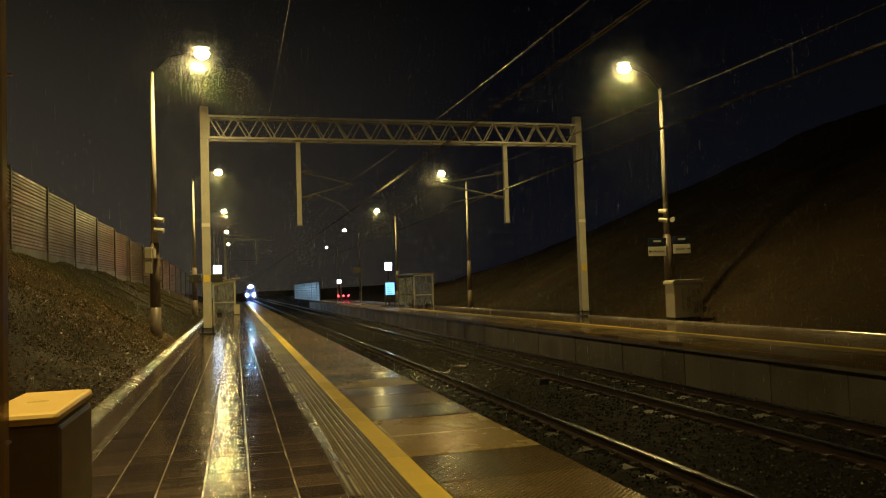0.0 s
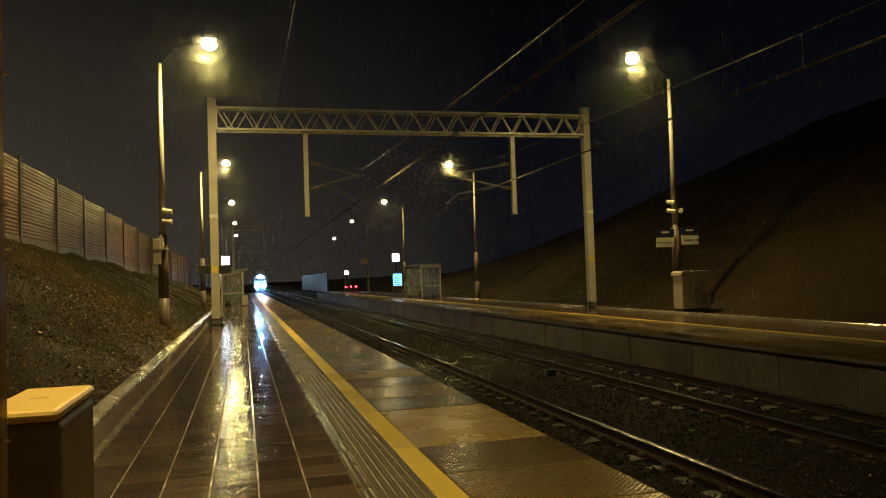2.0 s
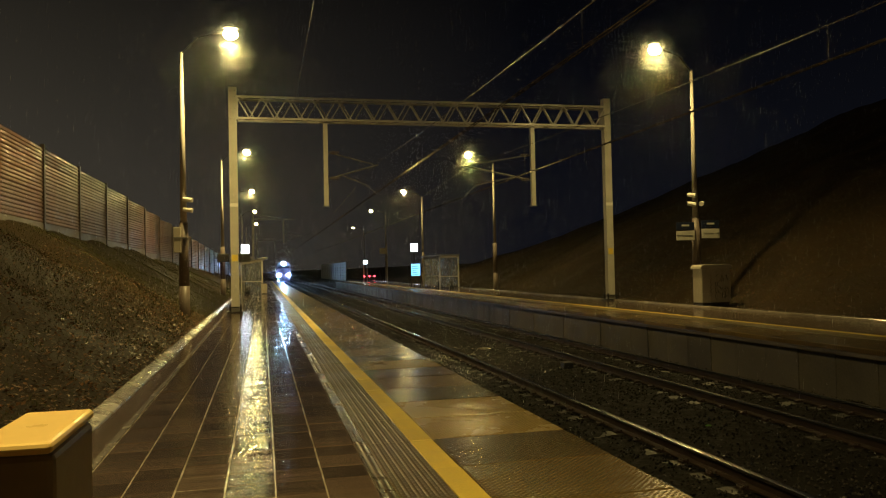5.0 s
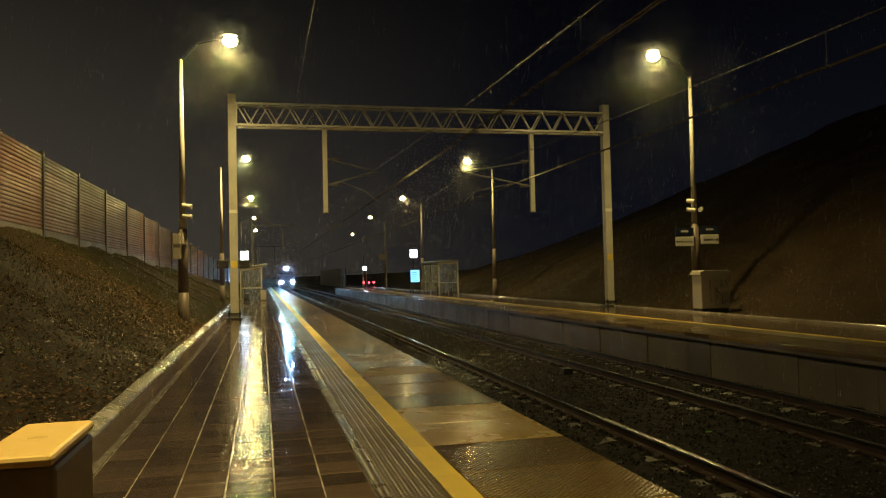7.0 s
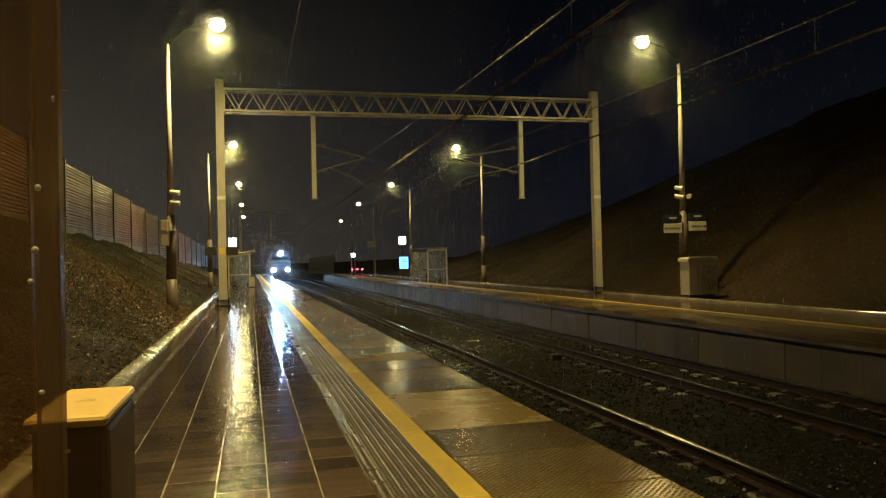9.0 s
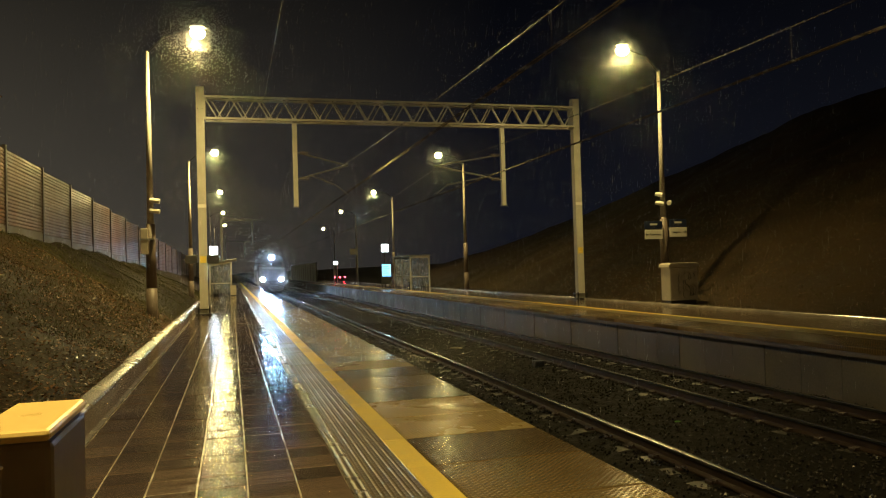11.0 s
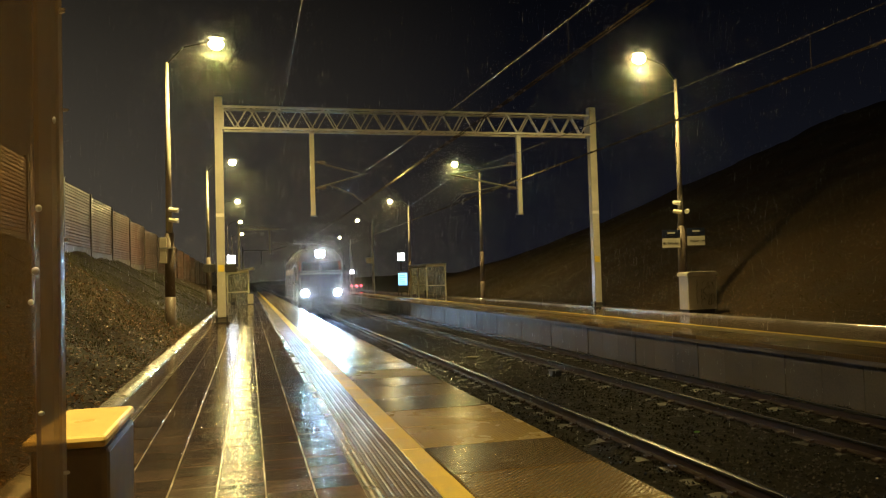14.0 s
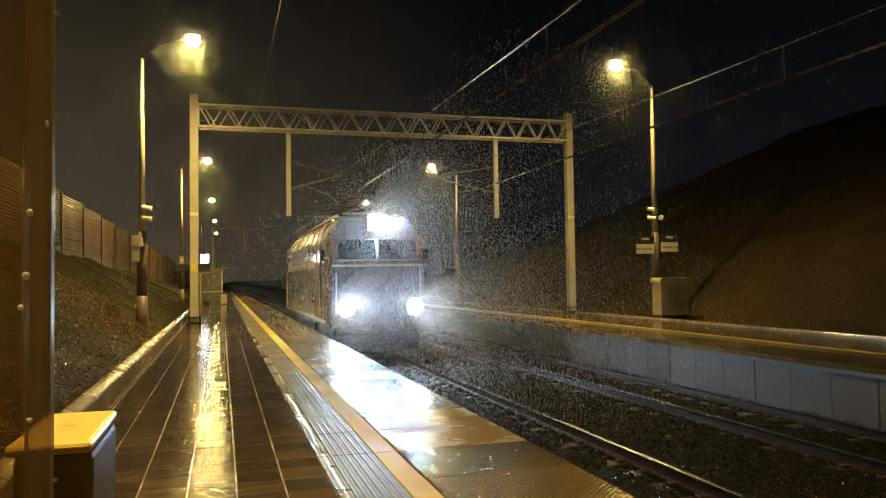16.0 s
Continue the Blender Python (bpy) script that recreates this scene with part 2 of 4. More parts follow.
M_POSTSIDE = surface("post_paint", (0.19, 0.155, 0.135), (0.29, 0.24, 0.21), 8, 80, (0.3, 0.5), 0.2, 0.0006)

M_DROP = surface("water_drop", (0.7, 0.7, 0.7), (0.9, 0.9, 0.9), 50, 200, (0.02, 0.08), 0.0, 0.0, coat=1.0)


def rain_material():
    m, nt, b = shader("rain_drops")
    b.inputs["Base Color"].default_value = (0.9, 0.92, 0.95, 1)
    b.inputs["Roughness"].default_value = 0.3
    tr = nt.nodes.new("ShaderNodeBsdfTranslucent")
    tr.inputs[0].default_value = (0.9, 0.92, 0.95, 1)
    mx = nt.nodes.new("ShaderNodeMixShader")
    mx.inputs[0].default_value = 0.6
    nt.links.new(b.outputs[0], mx.inputs[1])
    nt.links.new(tr.outputs[0], mx.inputs[2])
    nt.links.new(mx.outputs[0], nt.nodes["Material Output"].inputs[0])
    return m


M_RAIN = rain_material()


# ---- mesh building ----
class Shape:
    """Collects simple solids into one mesh."""

    def __init__(self):
        self.v, self.f = [], []

    def add(self, v, f):
        n = len(self.v)
        self.v += [tuple(p) for p in v]
        self.f += [tuple(i + n for i in q) for q in f]
        return self

    def box(self, x0, x1, y0, y1, z0, z1):
        v = [(x, y, z) for z in (z0, z1) for y in (y0, y1) for x in (x0, x1)]
        return self.add(v, [(0, 2, 3, 1), (4, 5, 7, 6), (0, 1, 5, 4), (2, 6, 7, 3), (0, 4, 6, 2), (1, 3, 7, 5)])

    def slab(self, x0, x1, y0, y1, z0, z1, c=0.006):
        """Box with a chamfered top edge."""
        v = [(x, y, z0) for x, y in ((x0, y0), (x1, y0), (x1, y1), (x0, y1))]
        v += [(x, y, z1 - c) for x, y in ((x0, y0), (x1, y0), (x1, y1), (x0, y1))]
        v += [(x, y, z1) for x, y in ((x0 + c, y0 + c), (x1 - c, y0 + c), (x1 - c, y1 - c), (x0 + c, y1 - c))]
        f = [(8, 9, 10, 11)]
        for k in range(4):
            j = (k + 1) % 4
            f += [(k, j, 4 + j, 4 + k), (4 + k, 4 + j, 8 + j, 8 + k)]
        return self.add(v, f)

    def rod(self, a, b, r0, r1=None, n=10):
        r1 = r0 if r1 is None else r1
        a, b = Vector(a), Vector(b)
        q = (b - a).to_track_quat("Z", "Y")
        ring = [Vector((math.cos(2 * math.pi * k / n), math.sin(2 * math.pi * k / n), 0)) for k in range(n)]
        v = [a + q @ (p * r0) for p in ring] + [b + q @ (p * r1) for p in ring]
        f = [(k, (k + 1) % n, n + (k + 1) % n, n + k) for k in range(n)]
        f += [tuple(range(n))[::-1], tuple(range(n, 2 * n))]
        return self.add(v, f)

    def beam(self, a, b, w, h):
        """Square bar from a to b."""
        a, b = Vector(a), Vector(b)
        q = (b - a).to_track_quat("Z", "Y")
        c = [Vector((sx * w / 2, sy * h / 2, 0)) for sx, sy in ((-1, -1), (1, -1), (1, 1), (-1, 1))]
        v = [a + q @ p for p in c] + [b + q @ p for p in c]
        return self.add(v, [(0, 3, 2, 1), (4, 5, 6, 7), (0, 1, 5, 4), (1, 2, 6, 5), (2, 3, 7, 6), (3, 0, 4, 7)])

    def prism(self, outline, y0, y1):
        """Outline in x, z drawn along y."""
        n = len(outline)
        v = [(x, y0, z) for x, z in outline] + [(x, y1, z) for x, z in outline]
        f = [(k, (k + 1) % n, n + (k + 1) % n, n + k) for k in range(n)]
        f += [tuple(range(n))[::-1], tuple(range(n, 2 * n))]
        return self.add(v, f)

    def column(self, outline, z0, z1):
        """Outline in x, y drawn upwards."""
        n = len(outline)
        v = [(x, y, z0) for x, y in outline] + [(x, y, z1) for x, y in outline]
        f = [(k, (k + 1) % n, n + (k + 1) % n, n + k) for k in range(n)]
        f += [tuple(range(n))[::-1], tuple(range(n, 2 * n))]
        return self.add(v, f)

    def channel(self, x, w, z0, z1, t=0.014):
        """Steel channel, its web towards -y."""
        return self.column([(x - w, -w), (x + w, -w), (x + w, w), (x + w - t, w), (x + w - t, -w + t), (x - w + t, -w + t), (x - w + t, w), (x - w, w)], z0, z1)

    def ball(self, c, rx, ry, rz, n=12, m=7, low=-90, high=90):
        v, f = [], []
        for i in range(m + 1):
            a = radians(low + (high - low) * i / m)
            for k in range(n):
                b = 2 * math.pi * k / n
                v.append((c[0] + rx * math.cos(a) * math.cos(b), c[1] + ry * math.cos(a) * math.sin(b), c[2] + rz * math.sin(a)))
        for i in range(m):
            for k in range(n):
                j = (k + 1) % n
                f.append((i * n + k, i * n + j, (i + 1) * n + j, (i + 1) * n + k))
        return self.add(v, f)

    def tube_path(self, pts, r, n=6):
        """Thin tube along a row of points that runs mainly along y."""
        v = [(x + r * math.cos(2 * math.pi * k / n), y, z + r * math.sin(2 * math.pi * k / n)) for x, y, z in pts for k in range(n)]
        f = [(i * n + k, i * n + (k + 1) % n, (i + 1) * n + (k + 1) % n, (i + 1) * n + k) for i in range(len(pts) - 1) for k in range(n)]
        return self.add(v, f)

    def mesh(self, name, mat):
        me = bpy.data.meshes.new(name)
        me.from_pydata(self.v, [], self.f)
        me.materials.append(mat)
        me.update()
        bm = bmesh.new()
        bm.from_mesh(me)
        bmesh.ops.recalc_face_normals(bm, faces=bm.faces)
        bm.to_mesh(me)
        bm.free()
        return me

    def raw(self, name, mat):
        me = bpy.data.meshes.new(name)
        me.from_pydata(self.v, [], self.f)
        me.materials.append(mat)
        me.update()
        return me


def part(name, shape, mat, parent=None, label="", bevel=0.0, smooth=False):
    me = shape if isinstance(shape, bpy.types.Mesh) else shape.mesh(name, mat)
    ob = new(name, me)
    ob.parent = parent
    if smooth:
        for p in me.polygons:
            p.use_smooth = len(p.vertices) == 4
    if bevel:
        mod = ob.modifiers.new("bevel", "BEVEL")
        mod.width, mod.segments, mod.limit_method = bevel, 2, "ANGLE"
    return tagged(ob, label)


def thing(name, place, label, category, group="", kind=""):
    ob = new(name)
    ob.empty_display_size = 0.3
    ob.matrix_world = pose(*place) if isinstance(place, tuple) else place
    return tagged(ob, label, category, group, kind)


def structure(name, shape, mat, label, category):
    ob = part(name, shape, mat)
    return tagged(ob, label, category, "", "structure")


def lettering(text, size, mat, name, parent, m):
    """Flat lettering as a thin mesh, built from the built-in font."""
    cu = bpy.data.curves.new(name, "FONT")
    cu.body, cu.size, cu.extrude, cu.align_x, cu.align_y = text, size, 0.002, "CENTER", "CENTER"
    tmp = bpy.data.objects.new(name, cu)
    me = bpy.data.meshes.new_from_object(tmp)
    bpy.data.objects.remove(tmp)
    me.materials.clear()
    me.materials.append(mat)
    ob = new(name, me)
    ob.parent = parent
    ob.matrix_basis = m
    return ob


# ---- ground ----
def bank_left(x):
    return 0.70 + max(0.0, -6.3 - x) * 0.62 if x > -11.6 else 3.99 + min(0.3, (-11.6 - x) * 0.1)


def bank_right(x):
    return 0.70 + max(0.0, min(x, 32) - 11.9) * 0.55


def ground_height(x, y):
    if x < -6.25:
        h = bank_left(x)
        sink = max(0.0, min(1.0, (y - 25) / 60.0)) * 0.75
        h -= sink * min(1.0, max(0.0, (-6.5 - x) / 5))
        k = min(1.0, (-6.25 - x) * 1.2)
    elif x > 10.5:
        h, k = bank_right(x), min(1.0, (x - 10.5) * 0.8)
        h = 0.7 + (h - 0.7) * (1.0 - 0.8 * max(0.0, min(1.0, (y - 40) / 70.0)))
    else:
        return -0.45
    n = noise.noise((x * 0.35, y * 0.35, 0.3)) * 0.25 + noise.noise((x * 1.7, y * 1.7, 5.0)) * 0.05
    return h + n * k * 0.9


def build_ground():
    xs = [-1500, -300, -80, -30, -18, -14, -13] + [-12.6 + 0.3 * i for i in range(21)] + [-6.4, -6.27, -6.24, 10.49, 10.52, 10.8]
    xs += [11.2 + 0.45 * i for i in range(22)] + [22, 24, 26, 28, 30, 32, 40, 90, 300, 1500]
    ys = [-1500, -200, -60, -25, -10] + [-4 + 0.4 * i for i in range(165)] + [64 + 2.0 * i for i in range(50)] + [180, 230, 320, 600, 1500, 3000]
    s = Shape()
    v = [(x, y, ground_height(x, y)) for y in ys for x in xs]
    n = len(xs)
    f = [(j * n + i, j * n + i + 1, (j + 1) * n + i + 1, (j + 1) * n + i) for j in range(len(ys) - 1) for i in range(n - 1)]
    s.add(v, f)
    ob = new("ground", s.raw("ground", M_SOIL))
    for p in ob.data.polygons:
        p.use_smooth = True
    tagged(ob, "dark wet earth and grass banks beside the railway", "ground", "", "structure")


build_ground()

# ---- platforms ----
Y0, Y1 = -14.0, 130.0
near_body = Shape().box(-6.24, EDGE_N - 0.12, Y0, Y1, -0.45, P - 0.09)
near_platform = structure("platform_near", near_body, M_CONC_DARK, "dark wet concrete platform beside the track", "platform")
far_body = Shape().box(EDGE_F + 0.18, 10.48, Y0, 109.8, -0.45, P - 0.09)
far_platform = structure("platform_far", far_body, M_CONC_DARK, "concrete platform across the tracks", "platform")


def build_far_platform():
    top = Shape()
    for k in range(120):
        y = Y0 + k * 1.03
        if y > 108:
            break
        top.slab(EDGE_F, EDGE_F + 1.2, y, y + 1.02, P - 0.09, P, 0.01)
    part("edge_slab", top.mesh("far_edge_slabs", M_EDGE), M_EDGE, far_platform)
    s = Shape().box(EDGE_F + 1.21, EDGE_F + 1.8, Y0, 109.8, P - 0.09, P - 0.004)
    part("tactile_strip", s, M_BLISTER, far_platform)
    s = Shape().box(EDGE_F + 1.81, EDGE_F + 2.02, Y0, 109.8, P - 0.09, P - 0.003)
    part("yellow_line", s, M_YELLOW, far_platform, "yellow safety line")
    s = Shape().box(EDGE_F + 2.03, 10.2, Y0, 109.8, P - 0.09, P - 0.006)
    part("paving", s, M_TILE, far_platform)
    s = Shape()
    for k in range(120):
        s.slab(10.22, 10.46, Y0 + k * 1.0, Y0 + k * 1.0 + 0.985, P - 0.09, P + 0.05, 0.015)
    part("kerb", s, M_KERB, far_platform)
    # wall panels
    panel = Shape().slab(-0.49, 0.49, -0.05, 0.05, 0.0, 1.05, 0.008).mesh("wall_panel", M_CONC)
    for k in range(124):
        ob = part("wall_panel", panel, M_CONC, far_platform)
        ob.matrix_basis = pose(EDGE_F + 0.16 + 0.006 * ((k * 7) % 3), Y0 + 0.5 + k, -0.42, 0, 0, 90)
    part("coping", Shape().box(EDGE_F + 0.002, EDGE_F + 0.2, Y0, 109.8, P - 0.17, P - 0.095), M_CONC_DARK, far_platform)


def build_near_platform():
    y_end = 129.0
    # kerb along the bank
    outline = [(-0.1, -0.12), (0.1, -0.12), (0.1, -0.03), (0.092, -0.012), (0.075, 0.0), (0.0, 0.028), (-0.07, 0.05), (-0.085, 0.05), (-0.1, 0.04)]
    kerb = Shape().prism(outline, 0.006, 0.994).mesh("kerb_stone", M_KERB)
    for k in range(130):
        ob = part("kerb_stone", kerb, M_KERB, near_platform)
        ob.matrix_basis = pose(-6.165 + 0.004 * math.sin(k * 2.3), Y0 + 1.1 * k, P + 0.004 * math.sin(k * 1.7), 0, 0, 0)
        ob.scale = (1, 1.1, 1)
    part("drain_channel", Shape().box(-6.055, -5.80, Y0, y_end, P - 0.09, P - 0.022), M_TILE, near_platform)
    part("border_strip", Shape().box(-5.795, -5.73, Y0, y_end, P - 0.09, P - 0.002), M_KERB, near_platform)
    # joints under the paving
    part("joint_bed", Shape().box(-5.725, -3.625, Y0, y_end, P - 0.09, P - 0.004), M_JOINT, near_platform)
    rng = random.Random(4)
    tile = Shape().slab(-0.1705, 0.1705, -0.1725, 0.1725, -0.08, 0.0, 0.005).mesh("paving_tile", M_TILE)
    rest = Shape()
    x_first = -5.72 + 0.175
    for row in range(-30, 366):
        y = 3.5 + row * 0.35
        for col in range(6):
            x = x_first + col * 0.35
            dz, ax, ay = rng.uniform(-0.002, 0.002), rng.uniform(-0.35, 0.35), rng.uniform(-0.35, 0.35)
            if 0 <= row < 50:
                ob = part("paving_tile", tile, M_TILE, near_platform)
                ob.matrix_basis = pose(x, y, P + dz, ax, ay, 0)
            else:
                a, b = math.tan(radians(ax)), math.tan(radians(ay))
                q = [(x + u * 0.170, y + w * 0.1725, P + dz + w * 0.1725 * a - u * 0.170 * b) for u, w in ((-1, -1), (1, -1), (1, 1), (-1, 1))]
                rest.add(q, [(0, 1, 2, 3)])
    ob = part("paving", rest.raw("paving", M_TILE), M_TILE, near_platform)
    tagged(ob, kind="stuff")
    # tactile band, yellow line, edge slabs
    guide = Shape().slab(-0.051, 0.051, -0.497, 0.497, -0.08, 0.0, 0.004).mesh("guide_slab", M_GUIDE)
    blister = Shape().slab(-0.193, 0.193, -0.497, 0.497, -0.08, 0.0, 0.004).mesh("blister_slab", M_BLISTER)
    yellow = Shape().slab(-0.102, 0.102, -0.497, 0.497, -0.08, 0.0, 0.004).mesh("yellow_slab", M_YELLOW)
    edge = Shape().slab(-0.635, 0.635, -0.497, 0.497, -0.1, 0.0, 0.012).mesh("edge_slab", M_EDGE)
    drained = edge.copy()
    drained.materials[0] = M_EDGE_DRY
    for k in range(142):
        y = Y0 + 0.3 + k
        for name, me, x in (("guide_slab", guide, -3.567), ("blister_slab", blister, -3.319), ("yellow_slab", yellow, -3.02), ("edge_slab", drained if 6.8 < y < 8.9 or 12.0 < y < 12.9 else edge, EDGE_N - 0.635)):
            ob = part(name, me, None, near_platform)
            ob.matrix_basis = pose(x, y, P + rng.uniform(-0.002, 0.002), rng.uniform(-0.1, 0.1), rng.uniform(-0.15, 0.15), 0)


# ---- tracks ----
def build_track(cx, group):
    track = thing("railway_track", (cx, 0, 0), "wet steel rails on concrete sleepers in dark ballast", "railway track", group, "structure")
    prof_head = [(-0.036, -0.04), (0.036, -0.04), (0.036, -0.008), (0.028, 0), (-0.028, 0), (-0.036, -0.008)]
    prof_web = [(-0.075, -0.172), (0.075, -0.172), (0.075, -0.155), (0.012, -0.135), (0.012, -0.04), (-0.012, -0.04), (-0.012, -0.135), (-0.075, -0.155)]
    for x in (-0.755, 0.755):
        rail = part("rail", Shape().prism([(x + a, b) for a, b in prof_web], -40, 600), M_RUST, track, "rusty rail web")
        part("railhead", Shape().prism([(x + a, b + 0.0005) for a, b in prof_head], -40, 600), M_RAIL_TOP, rail, "polished rail head")
    sl = Shape().prism([(-1.3, -0.36), (1.3, -0.36), (1.28, -0.2), (1.0, -0.18), (0.5, -0.175), (0.3, -0.2), (-0.3, -0.2), (-0.5, -0.175), (-1.0, -0.18), (-1.28, -0.2)], -0.13, 0.13).mesh("sleeper", M_SLEEPER)
    clip = Shape().box(-0.055, 0.055, -0.05, 0.05, 0, 0.025).rod((-0.03, -0.06, 0.03), (-0.03, 0.06, 0.03), 0.014, n=6).rod((0.03, -0.05, 0.035), (0.03, 0.05, 0.03), 0.014, n=6).mesh("rail_clip", M_RUST)
    for k in range(150):
        y = 2.0 + 0.6 * k
        s = part("sleeper", sl, M_SLEEPER, track)
        s.matrix_basis = pose(0, y, 0.0)
        if k < 75:
            for x in (-0.865, -0.645, 0.645, 0.865):
                c = part("rail_clip", clip, M_RUST, s)
                c.matrix_basis = pose(x, 0, -0.175)
    far = Shape()
    for k in range(160):
        y = 92 + 0.6 * k
        far.box(-1.28, 1.28, y - 0.13, y + 0.13, -0.36, -0.19)
    tagged(part("far_sleepers", far.raw("far_sleepers", M_SLEEPER), M_SLEEPER, track), kind="stuff")


def build_ballast():
    xs = [EDGE_N - 0.1 + i * 0.12 for i in range(int((EDGE_F + 0.25 - EDGE_N) / 0.12) + 2)]
    ys = [-14 + 0.25 * i for i in range(300)] + [62 + 2 * i for i in range(50)] + [200, 300, 600]
    v = []
    for y in ys:
        for x in xs:
            h = -0.183 + 0.03 * noise.noise((x * 2.2, y * 2.2, 1.0))
            if x < -1.3 or x > TRACK2 + 1.3:
                h -= 0.06
            v.append((x, y, h))
    n = len(xs)
    f = [(j * n + i, j * n + i + 1, (j + 1) * n + i + 1, (j + 1) * n + i) for j in range(len(ys) - 1) for i in range(n - 1)]
    structure("ballast_bed", Shape().add(v, f).raw("ballast_bed", M_BALLAST), M_BALLAST, "dark wet stone ballast under the tracks", "ballast")
    rng = random.Random(8)
    s = Shape()
    for k in range(26000):
        y = 3.0 + 32 * rng.random() ** 1.6
        x = rng.uniform(EDGE_N, EDGE_F + 0.1)
        r = rng.uniform(0.012, 0.03)
        z = -0.175 + rng.uniform(-0.01, 0.02) + 0.03 * noise.noise((x * 2.2, y * 2.2, 1.0))
        if x < -1.3 or x > TRACK2 + 1.3:
            z -= 0.06
        if min(abs(x - q) for q in (-0.755, 0.755, TRACK2 - 0.755, TRACK2 + 0.755)) < 0.09:
            continue
        v = [(x + r * rng.uniform(0.6, 1.2) * a, y + r * rng.uniform(0.6, 1.2) * b, z + r * rng.uniform(0.5, 1.0) * c)
             for a, b, c in ((1, 0, 0), (0, 1, 0.2), (-1, 0, -0.1), (0, -1, 0.1), (0.1, 0.1, 1), (0, 0, -1))]
        s.add(v, [(0, 1, 4), (1, 2, 4), (2, 3, 4), (3, 0, 4), (1, 0, 5), (2, 1, 5), (3, 2, 5), (0, 3, 5)])
    ob = new("ballast_stones", s.raw("ballast_stones", M_STONE))
    tagged(ob, "loose wet grey ballast stones between the rails", "ballast", "", "stuff")


# ---- street lamps ----
def build_lamp(name, hx, hy, base_z, lens):
    """Tapered concrete pole with a dark foot sleeve, an arm and a lantern that hangs at hx, hy from it."""
    lamp = thing(name, (0, 0, 0), "tall concrete lamp post with a glowing amber lantern", "street lamp", "platform lamps")
    part("foot", Shape().rod((0, 0, base_z - 0.4), (0, 0, base_z + 1.15), 0.17, 0.162, 14), M_SLEEVE, lamp, "dark wet foot sleeve", smooth=True)
    part("lower_pole", Shape().rod((0, 0, base_z + 1.15), (0, 0, 3.9), 0.158, 0.135, 14), M_SLEEVE, lamp, smooth=True)
    part("pole", Shape().rod((0, 0, 3.9), (0, 0, 9.3), 0.105, 0.055, 14), M_POLE, lamp, smooth=True)
    part("arm", Shape().rod((0, 0, 9.25), (hx * 0.35, hy * 0.35, 9.72), 0.022, n=8).rod((hx * 0.35, hy * 0.35, 9.72), (hx * 0.85, hy * 0.85, 9.78), 0.02, n=8), M_DARK, lamp, smooth=True)
    head = part("lantern", Shape().ball((hx, hy, 9.84), 0.24, 0.15, 0.12, 14, 5, 10, 90), M_STEEL, lamp, "grey lantern hood", smooth=True)
    part("lens", Shape().ball((hx, hy, 9.68), 0.225, 0.19, 0.17, 16, 10, -90, 80), lens, head, "glowing amber lens", smooth=True)
    return lamp


def build_lamps():
    left = build_lamp("lamp_post", 1.55, -0.9, 0.75, M_LAMP)
    right = build_lamp("lamp_post", -2.0, -1.0, 0.75, M_LAMP)
    for k, (x, y) in enumerate(LAMP_L + [(-5.24, 96.5), (-5.24, 121.0)]):
        (copy_thing(left, pose(-6.79, y + 0.9, 0)) if k else left).matrix_basis = pose(-6.79, y + 0.9, 0)
    for k, (x, y) in enumerate(LAMP_R + [(9.1, 96.4), (11.3, 135.0)]):
        if k:
            copy_thing(right, pose(x + 2.0, y + 1.0, 0))
        else:
            right.matrix_basis = pose(x + 2.0, y + 1.0, 0)


# ---- catenary gantry ----
GX0, GX1, GY = -5.42, 10.2, 30.5


